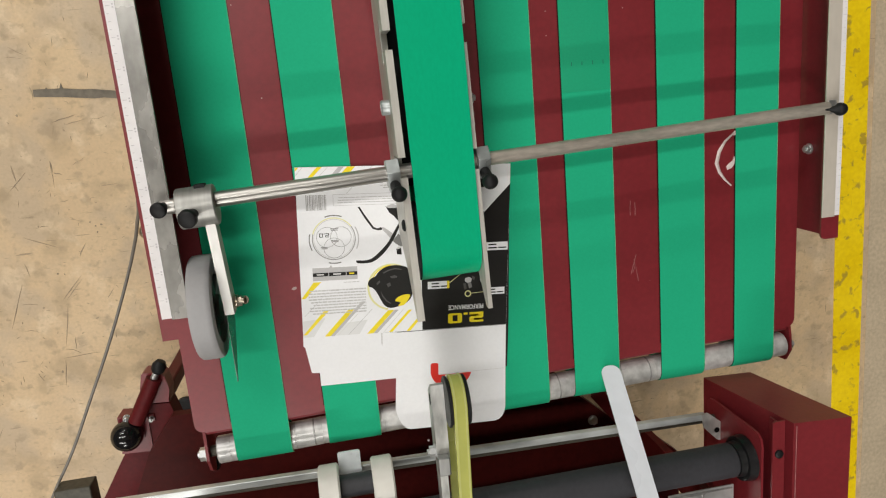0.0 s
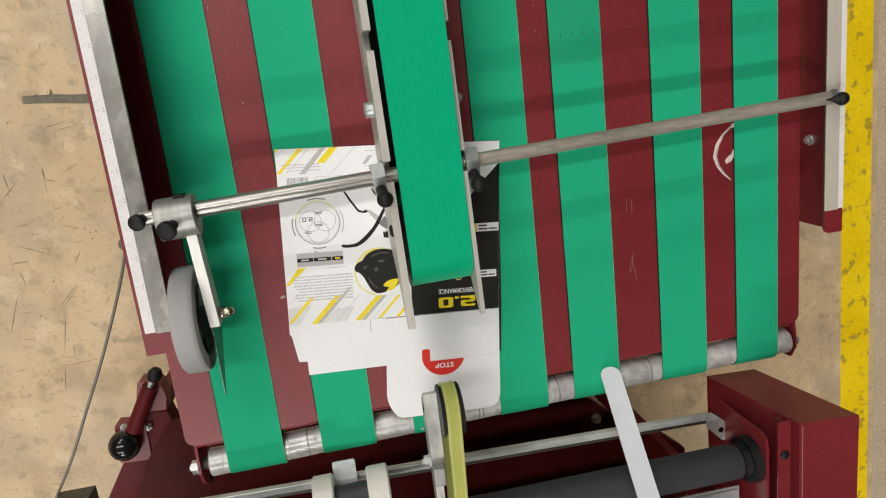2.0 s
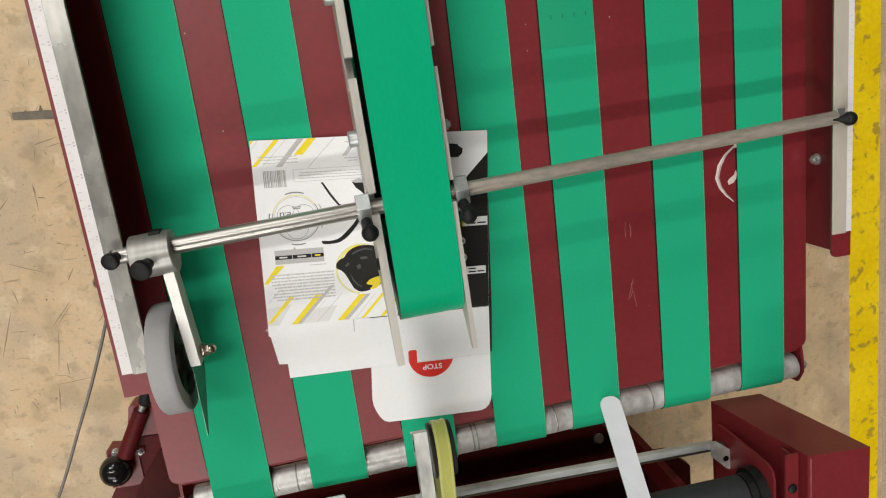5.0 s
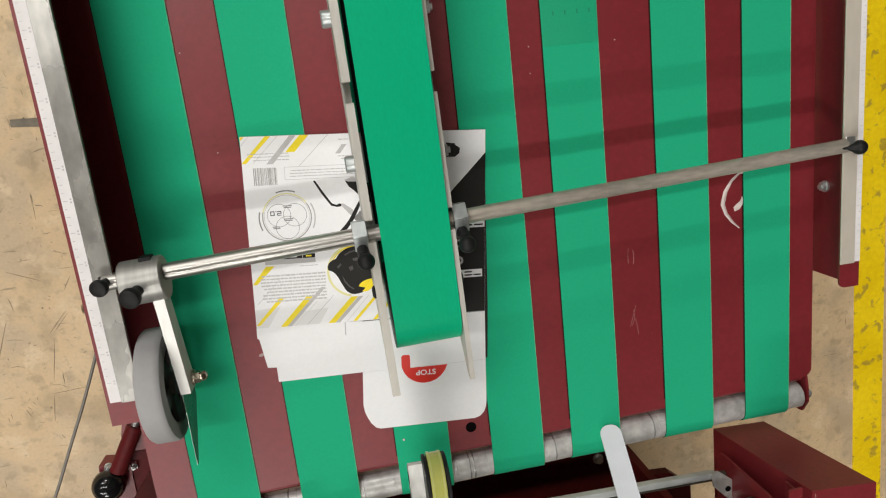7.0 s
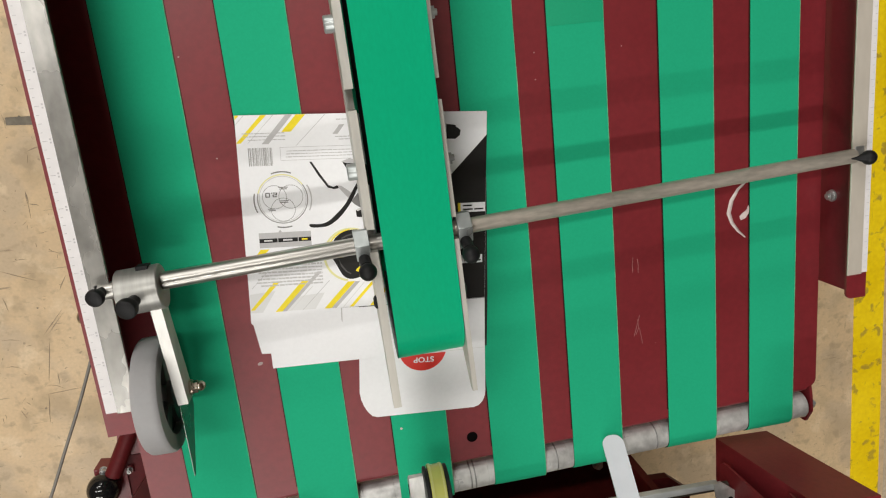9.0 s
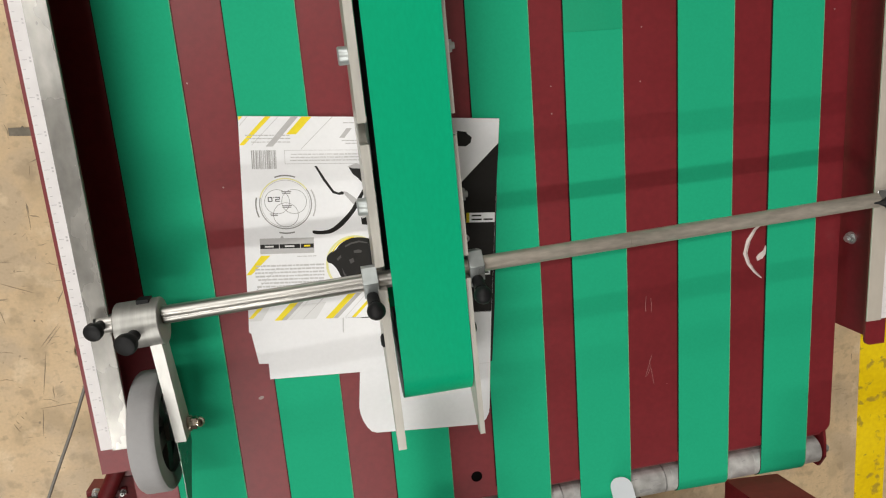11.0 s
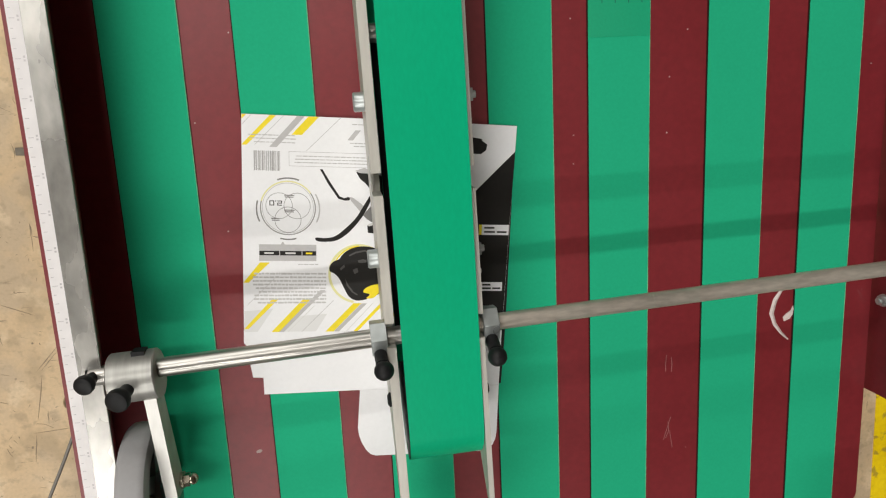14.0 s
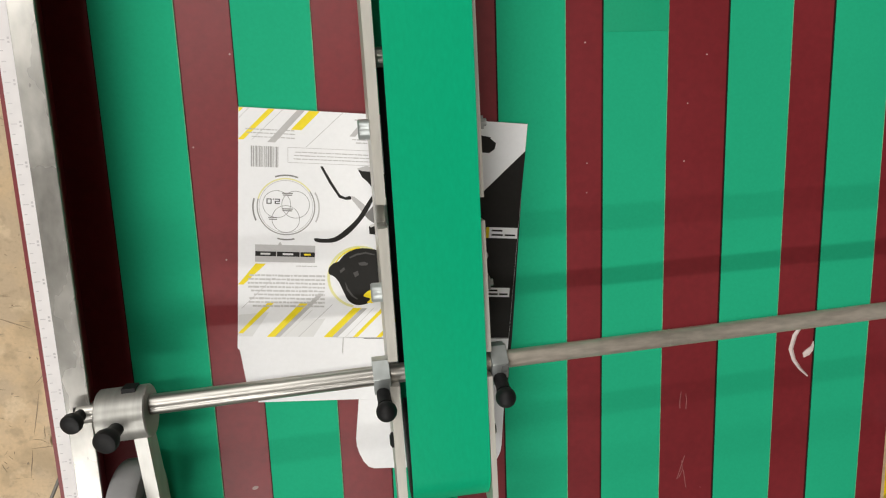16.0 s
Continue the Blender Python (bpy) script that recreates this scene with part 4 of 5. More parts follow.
def build_carton():
    c = thing("folded_carton", "flat folded white carton with black and yellow print on the belts", "carton")
    T = 0.00045

    def P(name, bm, mats, parent=None, label="", bevel=0.0):
        return part(name, bm, mats, parent or c, label, True, bevel)

    # lower layer, folded under
    low = [(20, 1), (189.6, 1.2), (190.8, 60), (190.9, 110), (191.0, 150), (190.0, 196), (95, 197), (84, 158), (20, 152)]
    P("back_panel", prismed(mm(low), 0.0, T), INK_BLACK, label="black printed layer folded underneath")
    z0, z1 = T + 0.0002, 2 * T + 0.0002
    # dust flaps at the open end
    fl = [(-0.6, 152.6), (-0.8, 161.5), (0.8, 163.2), (5.4, 187.6), (12.6, 188.0), (13.2, 200.8), (82.4, 199.0), (84.5, 154.0)]
    P("side_flap", prismed(mm(fl), 0.0003, z1 - 0.0001), BOARD, label="plain white side flap", bevel=0.00008)
    # slit in the flap: its faint shade is painted as a grey strip
    P("slit_shade", prismed(mm([(70.0, 153.8), (70.8, 153.8), (70.6, 166.0), (69.8, 164)]), z1 - 0.0001, z1 - 0.00004), INK_GREY)
    # printed rear panel
    main = [(0, 0), (108.2, 0.4), (108.0, 153.6), (-0.5, 153.4)]
    rear = P("printed_panel", prismed(mm(main), z0, z1), BOARD, label="white panel with grey and yellow stripes and small print", bevel=0.00008)
    front = [(108.2, 0.4), (191.4, 1.4), (190.2, 60), (188.4, 153.4), (108.0, 153.7)]
    fp = P("front_panel", prismed(mm(front), z0, z1), BOARD, label="front panel, white above and black below a diagonal", bevel=0.00008)
    # tuck flap in two leaves with a fold between
    P("lid_panel", prismed(mm([(83.6, 154.4), (188.3, 153.8), (188.2, 197.0), (82.4, 199.2)]), z0 + 0.0001, z1), BOARD, label="plain white lid panel")
    tuck = [(82.4, 199.3), (188.2, 197.1), (188.4, 236.0), (187.8, 241.2), (185.8, 246.2), (182.4, 249.7), (178.0, 251.2), (95.0, 252.0), (91.0, 250.6), (87.4, 246.6), (84.4, 241.0), (82.2, 235.0), (81.3, 229.0)]
    P("tuck_flap", prismed(mm(tuck), z0 + 0.0001, z1), BOARD, label="white tuck flap with a red mark", bevel=0.00008)
    h = z1 + 0.00004

    def ink(name, pts, m, parent, lift=0.0):
        return P(name, prismed(mm(pts), z1 - 0.00002, h + lift), m, parent)

    # black front print and its callouts
    ink("black_print", [(191.2, 19.6), (190.1, 60), (188.3, 153.2), (108.2, 153.5), (108.3, 106.0)], INK_BLACK, fp)
    for n, (u0, u1, w0, w1, tip) in enumerate(((167.0, 189.4, 73.2, 80.8, 1), (168.2, 186.6, 116.3, 123.0, 0), (113.8, 134.0, 107.6, 114.6, 1))):
        lb = ink("callout", [(u0, w0), (u1, w0), (u1, w1), (u0, w1)], BOARD, fp, 0.00004)
        bm = bmesh.new()
        for k, (a, b) in enumerate(((0.18, 0.52), (0.18, 0.86))):
            ww = w0 + (w1 - w0) * (0.30 + 0.40 * k)
            seg = [(a, b)] if k == 0 else [(a, a + 0.36), (a + 0.42, 0.93)]
            for s, e in seg:
                prism(bm, mm([(u0 + (u1 - u0) * s, ww - 0.6), (u0 + (u1 - u0) * e, ww - 0.6), (u0 + (u1 - u0) * e, ww + 0.6), (u0 + (u1 - u0) * s, ww + 0.6)]), h, h + 0.00008)
        P("print_block", bm, INK_BLACK, lb)
        if tip:
            s = (u0, u0 + 2.2) if n == 0 else (u1 - 2.2, u1)
            P("yellow_tab", prismed(mm([(s[0], w0), (s[1], w0), (s[1], w1), (s[0], w1)]), h, h + 0.00009), INK_YELLOW, lb)
    P("title", letters("PERFORMANCE", 132.9, 166.2, 131.4, 135.9, h + 0.00006, 0.012), BOARD, fp, "small white lettering")
    P("numeral", block_numeral(132.8, 166.3, 139.2, 149.0, h + 0.00006), INK_YELLOW, fp, "bold yellow numeral")
    # grey parts picture on the black panel
    for pts, m in (([(149, 106), (153, 105), (155.4, 107), (154.4, 110), (151, 110.6), (148.6, 109)], INK_GREY), ([(151.2, 110.6), (154.6, 110), (155.4, 115), (152.6, 116)], INK_MID), ([(147.0, 111.0), (149.6, 110.6), (150.4, 116.0), (148.2, 117.2)], INK_DEEP), ([(155.6, 104.0), (158.4, 105.4), (157.6, 108.4), (155.4, 107.0)], INK_DEEP)):
        ink("parts_picture", pts, m, fp, 0.00003)
    P("ring_print", ring(bmesh.new(), 151.5, 121.0, 2.6, 1.1, z1=h + 0.00005, n=24), INK_PALE, fp)
    P("leader_line", prismed(mm([(134, 109.4), (145, 101.0), (145.4, 101.5), (134.3, 110.0)]), h, h + 0.00005), INK_PALE, fp)
    P("leader_line", prismed(mm([(154, 120.6), (168, 119.6), (168, 120.1), (154, 121.1)]), h, h + 0.00005), INK_PALE, fp)
    ink("parts_picture", [(159, 10.5), (166, 11.4), (170.4, 14.6), (169.6, 19.4), (166, 22.2), (159, 22.0)], INK_BLACK, fp)
    ink("parts_picture", [(166.2, 12.4), (170.2, 15.2), (170.6, 14.6), (166.6, 11.4)], BOARD, fp, 0.00004)
    P("parts_picture", ring(bmesh.new(), 166.2, 93.5, 2.6, 1.6, z1=h + 0.00005, n=20), INK_GREY, fp)
    P("parts_picture", ring(bmesh.new(), 166.8, 108.0, 3.0, 1.8, z1=h + 0.00005, n=20), INK_GREY, fp)
    # slanted stripes
    for a, b, w, m in (((20.9, 0.2), (1.1, 20.6), 4.2, INK_YELLOW), ((48.2, 0.3), (36.7, 12.9), 7.0, INK_YELLOW), ((39.5, 0.3), (20.8, 21.6), 5.0, INK_GREY),
                       ((66.5, 0.4), (43.1, 23.8), 0.5, INK_GREY), ((28, 0.3), (8.5, 20.5), 0.4, INK_GREY), ((78.5, 8.5), (73.0, 15.5), 3.8, INK_GREY), ((6.5, 0.3), (0.3, 7.0), 0.4, INK_GREY),
                       ((14.5, 102.4), (-0.2, 117.0), 6.8, INK_YELLOW), ((21.5, 129.0), (0.6, 151.0), 4.4, INK_YELLOW), ((43.4, 129.4), (21.4, 153.4), 5.5, INK_YELLOW),
                       ((54.8, 122.5), (25.6, 153.4), 3.6, INK_GREY), ((79.6, 132.2), (59.7, 153.4), 5.7, INK_YELLOW), ((84.5, 132.4), (64.6, 153.4), 3.8, INK_GREY), ((97.2, 133.0), (78.6, 153.2), 3.1, INK_YELLOW),
                       ((62.5, 130.0), (40.0, 153.3), 0.5, INK_GREY), ((49.0, 134), (30.5, 153.3), 0.6, INK_LIGHT), ((21.0, 114.0), (2.0, 133.5), 0.4, INK_GREY), ((91, 132), (72, 153.2), 0.6, INK_LIGHT), ((107.6, 139), (95.0, 153.3), 3.4, INK_YELLOW)):
        ink("stripe", [(max(u, -0.3), v) for u, v in band(a, b, w)], m, rear)
    ink("corner_mark", [(0.2, 0.2), (3.2, 0.2), (0.2, 3.4)], INK_YELLOW, rear)
    ink("grey_wash", [(0, 138), (20, 136), (9, 153.2), (-0.3, 153.2)], INK_WASH, rear, -0.00002)
    ink("grey_wash", [(34, 142), (58, 140), (50, 153.2), (26, 153.2)], INK_WASH, rear, -0.00002)
    # bar code
    rnd = random.Random(11)
    bm = bmesh.new()
    u = 7.9
    while u < 25.4:
        w = rnd.choice((0.22, 0.22, 0.44, 0.66))
        prism(bm, mm([(u, 24.3), (min(u + w, 25.5), 24.3), (min(u + w, 25.5), 37.8), (u, 37.8)]), h - 0.00002, h)
        u += w + rnd.choice((0.22, 0.22, 0.33, 0.5))
    tagged(P("bar_code", bm, INK_BAR, rear), kind="stuff")
    # address box of plain bars
    bm = bmesh.new()
    for a in (((31.4, 24.4), (95, 24.4)), ((31.6, 34.2), (95, 34.2))):
        prism(bm, mm([(a[0][0], a[0][1] - 0.15), (a[1][0], a[1][1] - 0.15), (a[1][0], a[1][1] + 0.15), (a[0][0], a[0][1] + 0.15)]), h - 0.00002, h)
    prism(bm, mm([(31.3, 24.3), (31.6, 24.3), (31.7, 34.2), (31.4, 34.2)]), h - 0.00002, h)
    P("box_outline", bm, INK_GREY, rear)

    def text_block(u0, u1, rows, size, m, ragged=0.1, seed=1):
        r = random.Random(seed)
        b = bmesh.new()
        for w in rows:
            s = u0 + (u1 - u0) * r.uniform(0, ragged)
            while s < u1 - 0.4:
                e = min(u1, s + r.uniform(1.2, 4.2))
                lo, hi = w - size * r.uniform(0.28, 0.42), w + size * r.uniform(0.28, 0.42)
                prism(b, mm([(s, lo), (e, lo), (e, hi), (s, hi)]), h - 0.00002, h + 0.00002)
                s = e + r.uniform(0.3, 0.6)
        P("text_block", b, m, rear)

    text_block(35, 94, (27.3, 29.5, 31.7), 0.9, INK_GREY, 0.02, 2)
    text_block(5.9, 57.2, [110.4 + 2.65 * k for k in range(9)], 1.7, INK_TEXT, 0.10, 3)
    text_block(2, 36, (13.6, 15.9, 18.4), 0.9, INK_GREY, 0.3, 4)
    text_block(72, 84, (4.6, 17.5, 19.5), 0.9, INK_GREY, 0.3, 5)
    text_block(28, 52, (103.6,), 0.8, INK_GREY, 0.5, 6)
    # round emblem with three circles
    P("emblem", ring(bmesh.new(), 30.7, 63.6, 18.7, 0.8, z1=h, n=60), INK_BAR, rear)
    P("emblem", ring(bmesh.new(), 30.7, 63.6, 18.7, 0.95, 195, 325, z1=h + 0.00002, n=50), INK_PALE, rear)
    P("emblem", ring(bmesh.new(), 30.7, 63.6, 17.5, 0.35, z1=h, n=60), INK_GREY, rear)
    for cu, cw in ((24.6, 62.0), (36.9, 62.0), (30.6, 71.8)):
        P("emblem", ring(bmesh.new(), cu, cw, 9.0, 0.32, z1=h, n=40), INK_MID, rear)
    for a0, a1 in ((75, 105), (-30, 25), (155, 195), (250, 290)):
        P("curved_print", ring(bmesh.new(), 30.8, 64.2, 21.5, 1.0, a0, a1, z1=h, n=16), INK_MID if a0 != -30 else INK_GREY, rear)
    bm = bmesh.new()
    for a, b, w in ((28, 35, 54.6), (28.5, 34.4, 55.8), (28, 35.2, 65.0), (28.4, 34.6, 66.2), (19, 24.6, 71.0), (19.6, 24.8, 72.2)):
        prism(bm, mm([(a, w - 0.35), (b, w - 0.35), (b, w + 0.35), (a, w + 0.35)]), h - 0.00002, h)
    P("print_block", bm, INK_MID, rear)
    P("small_numeral", stroke_numeral(18.0, 26.6, 58.4, 61.9, h + 0.00003), INK_BLACK, rear)
    # table
    t = ink("print_table", [(10.7, 89.4), (50.2, 89.4), (50.2, 101.2), (10.7, 101.2)], INK_GREY, rear)
    for a, b in ((10.9, 24.4), (25.0, 39.9), (40.5, 50.0)):
        P("table_cell", prismed(mm([(a, 94.0), (b, 94.0), (b, 97.2), (a, 97.2)]), h - 0.00001, h + 0.00006), INK_BLACK, t)
        P("cell_print", prismed(mm([(a + (b - a) * 0.25, 95.0), (b - (b - a) * 0.28, 95.0), (b - (b - a) * 0.28, 96.2), (a + (b - a) * 0.25, 96.2)]), h, h + 0.0001), INK_YELLOW if a > 40 else INK_LIGHT, t)
    ink("table_pointer", [(25.5, 89.4), (28.3, 89.4), (27, 87.2)], INK_GREY, rear)
    # product pictures: breathing mask shell, headband and clip
    P("yellow_glow", ring(bmesh.new(), 80.5, 110.5, 21.0, 1.8, 100, 300, z1=h, n=40), INK_PALE, rear)
    P("yellow_glow", ring(bmesh.new(), 82.0, 110.5, 20.5, 1.0, 205, 265, z1=h + 0.00002, n=30), INK_YELLOW, rear)
    ink("product_picture", smoothed([(59.6, 104.6), (62.6, 101.2), (66.2, 99.6), (69.6, 95.2), (75.4, 91.6), (83, 90.2), (92, 91.5), (98, 96), (100, 108), (99, 120), (93, 126.5), (88.5, 125.6), (86.6, 129.0), (79, 130.2), (73.6, 127.4), (70.2, 121.6), (66.6, 114.4), (63.2, 110.4), (59.8, 108.6)]), INK_BLACK, rear, 0.00003)
    for pts in ([(73.0, 96.6), (77.5, 94.2), (84.0, 92.8), (90.5, 94.2), (90.0, 95.0), (84.0, 94.0), (78.0, 95.4), (73.6, 97.6)], [(70.5, 113.5), (73.0, 118.6), (76.6, 123.4), (79.8, 125.6), (79.2, 126.4), (75.4, 124.0), (71.8, 119.2)], [(76.0, 107.5), (79.2, 106.0), (80.0, 109.0), (77.4, 110.6)]):
        ink("picture_shade", pts, INK_DEEP, rear, 0.00005)
    for pts in ([(79.5, 100.4), (83.5, 99.6), (86.0, 100.6), (85.5, 102), (82, 102.4), (80, 102.0)], [(66.8, 106.4), (69.8, 103.6), (70.4, 105.4), (67.6, 108.0)]):
        ink("picture_shade", pts, INK_DEEP, rear, 0.00006)
    ink("picture_accent", smoothed([(83.6, 123.8), (86.6, 120.2), (92.6, 118.2), (97.2, 118.8), (95.2, 124.0), (91, 128.2), (86.0, 128.4), (88.6, 125.6)]), INK_YELLOW, rear, 0.00006)
    arm = [(52.5, 36.0), (54.2, 35.9), (60.1, 45.6), (66.1, 54.5), (69.6, 55.9), (72.0, 54.9), (73.8, 55.6), (73.2, 57.3), (69.8, 57.6), (65.3, 56.3), (58.5, 46.6)]
    ink("strap_picture", arm, INK_BLACK, rear, 0.00002)
    ink("strap_picture", [(72.9, 54.8), (75.6, 55.4), (81.9, 60.1), (87.8, 68.1), (88.1, 71.5), (85.5, 70.9), (78.7, 62.9), (73.9, 57.3)], INK_GREY, rear, 0.00003)
    ink("strap_picture", [(82.6, 67.8), (88.0, 61.3), (92.6, 66.9), (95.0, 74.0), (88.2, 72.4)], INK_MID, rear, 0.00004)
    tail = [(49.7, 84.2), (50.8, 86.7), (57.6, 87.1), (64.5, 86.0), (72.5, 80.6), (80.4, 71.4), (84.9, 64.1), (87.8, 57.9), (92.0, 50.0), (90.4, 49.2), (85.9, 56.2), (82.1, 62.6), (77.6, 69.9), (70.5, 77.3), (63.3, 83.0), (56.6, 84.5)]
    ink("strap_picture", smoothed(tail), INK_BLACK, rear, 0.00005)
    ink("strap_picture", [(77.5, 37.3), (81.6, 36.0), (90.0, 38.2), (98, 40), (98, 56), (90, 52.6), (87.0, 48.5), (84.2, 45.2), (80.4, 42.2)], INK_BLACK, rear, 0.00002)
    ink("strap_picture", [(76.5, 36.5), (83.2, 34.2), (86.7, 35.6), (87.0, 38.2), (80.0, 37.9)], INK_GREY, rear, 0.00004)
    ink("strap_picture", [(85.8, 75.2), (90.0, 73.1), (90.6, 80.7), (86.3, 80.3)], INK_BLACK, rear, 0.00004)
    ink("strap_picture", [(86.4, 74.2), (90.4, 72.6), (90.6, 74.4), (86.8, 75.8)], INK_LIGHT, rear, 0.00006)
    # red stop mark
    red = [(115.3, 188.6), (116.4, 187.1), (121.6, 187.0), (122.7, 188.2), (122.7, 199.0), (154.6, 198.6)]
    for k in range(1, 18):
        a = radians(15 + k * (180 - 15) / 18.0)
        red.append((135.0 + 20.0 * math.cos(a), 193.6 + 20.0 * math.sin(a)))
    st = ink("red_mark", red, INK_RED, c)
    P("lettering", letters("STOP", 127.2, 144.4, 201.6, 206.4, h + 0.00005, 0.02), BOARD, st, "small white lettering")
    # fold line between lid and tuck flap
    P("crease", prismed(mm([(122.6, 198.4), (188.0, 197.0), (188.0, 197.35), (122.6, 198.75)]), z1 - 0.00001, z1 + 0.00002), INK_LIGHT)
    return c


def carton_pose(t):
    return pose((0.0320 - 0.00013 * t) * K, (-0.1352 + BELT_V * t) * K, 0.6302 * K, 0, 0, -4.42 - 0.035 * t)


# ---------------------------------------------------------------- the folding machine in front
def build_machine():
    m = thing("machine_frame", "dark maroon painted machine frame standing on the floor", "machine", 0.15, -0.75, 0.0)
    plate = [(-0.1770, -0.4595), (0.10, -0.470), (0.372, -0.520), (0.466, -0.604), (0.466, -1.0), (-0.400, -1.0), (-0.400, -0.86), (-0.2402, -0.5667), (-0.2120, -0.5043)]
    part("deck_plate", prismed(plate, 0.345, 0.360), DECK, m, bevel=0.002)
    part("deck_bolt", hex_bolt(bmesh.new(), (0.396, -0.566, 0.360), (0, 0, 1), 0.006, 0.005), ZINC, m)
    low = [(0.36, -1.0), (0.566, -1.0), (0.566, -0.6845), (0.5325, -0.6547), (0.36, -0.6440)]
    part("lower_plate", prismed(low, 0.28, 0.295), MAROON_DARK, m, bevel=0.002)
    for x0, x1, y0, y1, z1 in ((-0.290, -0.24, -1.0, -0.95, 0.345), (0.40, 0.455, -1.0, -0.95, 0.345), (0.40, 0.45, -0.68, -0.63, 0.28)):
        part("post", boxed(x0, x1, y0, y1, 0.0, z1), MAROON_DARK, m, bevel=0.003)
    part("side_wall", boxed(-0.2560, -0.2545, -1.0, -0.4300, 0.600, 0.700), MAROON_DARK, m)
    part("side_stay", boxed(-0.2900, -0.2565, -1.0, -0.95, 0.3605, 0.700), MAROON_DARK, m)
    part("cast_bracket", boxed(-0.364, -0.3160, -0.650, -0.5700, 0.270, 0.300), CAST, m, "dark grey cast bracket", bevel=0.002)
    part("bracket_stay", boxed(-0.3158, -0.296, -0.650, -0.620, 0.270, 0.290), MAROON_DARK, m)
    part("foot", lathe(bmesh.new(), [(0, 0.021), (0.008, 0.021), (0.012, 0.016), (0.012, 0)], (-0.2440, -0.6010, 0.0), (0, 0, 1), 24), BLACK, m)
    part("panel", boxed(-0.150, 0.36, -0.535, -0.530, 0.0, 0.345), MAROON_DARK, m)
    # added plate out of view, keeps the ceiling light off the deck
    part("unseen_shade_plate", boxed(-0.2540, 0.4290, -1.0, -0.535, 0.630, 0.640), MAROON_DARK, m, bevel=0.002)
    # housing beside the roller: a folded box
    bm = bmesh.new()
    front = [(0.4398, 0.584, -0.4145), (0.4948, 0.586, -0.4160), (0.5113, 0.7165, -0.4110), (0.4535, 0.7135, -0.4090)]
    near = [bm.verts.new((x, y, z)) for x, z, y in front]
    far = [bm.verts.new((x, -0.98, z)) for x, z, y in front]
    bm.faces.new(near)
    bm.faces.new(far[::-1])
    for i in range(4):
        bm.faces.new((near[i], far[i], far[(i + 1) % 4], near[(i + 1) % 4]))
    h = part("housing", bm, MAROON, m, "maroon sheet metal housing", bevel=0.0015)
    part("housing_foot", boxed(0.45, 0.49, -0.97, -0.90, 0.28, 0.586), MAROON_DARK, m)
    part("inner_plate", prismed([(-0.4400, 0.605), (-0.4300, 0.606), (-0.4262, 0.610), (-0.4250, 0.618), (-0.4250, 0.684), (-0.4262, 0.692), (-0.4300, 0.697), (-0.4380, 0.6990), (-0.98, 0.6990), (-0.98, 0.605)], 0.4310, 0.4334, "x"), MAROON, h, bevel=0.0006)
    lip = part("lip", prismed(rounded(0.4345, 0.4468, -0.70, -0.4065, 0.003, "d", 4), 0.7085, 0.7105), MAROON, h, "glossy folded lip", bevel=0.0005)
    part("lip_wall", boxed(0.4448, 0.4468, -0.70, -0.4120, 0.690, 0.7084), MAROON, h)
    bm = lathe(bmesh.new(), [(0, 0.0042), (0.0015, 0.0040), (0.0026, 0.0022), (0.0027, 0)], (0.4408, -0.4393, 0.7105), (0, 0, 1), 20)
    part("screw", bm, BLACK, lip, "black button screw")
    part("seam", boxed(0.4560, 0.4566, -0.97, -0.4120, 0.7125, 0.7142), SCRATCH, h, "bright worn edge")
    # square bar
    b = thing("square_bar", "galvanised square bar across the machine", "bar", 0.15, -0.43, 0.62)
    bm = boxed(-0.2535, 0.4165, -0.0034, 0.0034, -0.0034, 0.0034)
    bm.transform(Matrix.Translation((0.0, -0.4255, 0.6258)) @ Matrix.Rotation(radians(-1.55), 4, "Z"))
    part("bar", bm, GALVANISED, b, bevel=0.0007)
    part("under_bar", rod_between(bmesh.new(), (0.083, -0.4350, 0.6200), (0.4300, -0.4440, 0.6200), 0.0040), CAST, b, "dark steel bar")
    part("under_bar", rod_between(bmesh.new(), (-0.2535, -0.4255, 0.6200), (0.0165, -0.4330, 0.6200), 0.0040), CAST, b)
    bm = prismed(rounded(-0.0105, 0.0105, -0.0105, 0.0125, 0.002, "abcd", 3), -0.001, 0.001)
    bm.transform(Matrix.Translation((0.0464, -0.4168, 0.6335)))
    part("tab", bm, TAB, b, "bright shiny pale tab")
    clip = part("clip", prismed([(0.4120, -0.4470), (0.4100, -0.4330), (0.4165, -0.4310), (0.4393, -0.4500), (0.4393, -0.4650), (0.4355, -0.4660), (0.4270, -0.4630)], 0.6293, 0.6310), ARM_METAL, b, "bent steel end clip", bevel=0.0004)
    part("bent_tab", boxed(0.4375, 0.4393, -0.4650, -0.4500, 0.6311, 0.6390), ARM_METAL, clip)
    part("hole", lathe(bmesh.new(), [(0, 0.0030), (0.0002, 0.0030), (0.0002, 0)], (0.4268, -0.4520, 0.6310), (0, 0, 1), 18), HOLE, clip)
    # rubber roller
    r = thing("rubber_roller", "dark grey rubber covered drive roller", "roller", 0.15, -0.456, 0.66)
    bm = lathe(bmesh.new(), [(0, 0.008), (0, 0.0155), (0.001, 0.0168), (0.268, 0.0168), (0.2682, 0.0166), (0.514, 0.0166), (0.516, 0.0150), (0.516, 0.008)], (-0.10, -0.4600, 0.6750), (1, 0, 0), 40)
    part("roller", bm, DARK_RUBBER, r, "dark grey rubber roller")
    bm = lathe(bmesh.new(), [(0, 0.0165), (0.006, 0.0175), (0.006, 0.0215), (0.0145, 0.0225), (0.0150, 0.008)], (0.4160, -0.4600, 0.6750), (1, 0, 0), 36)
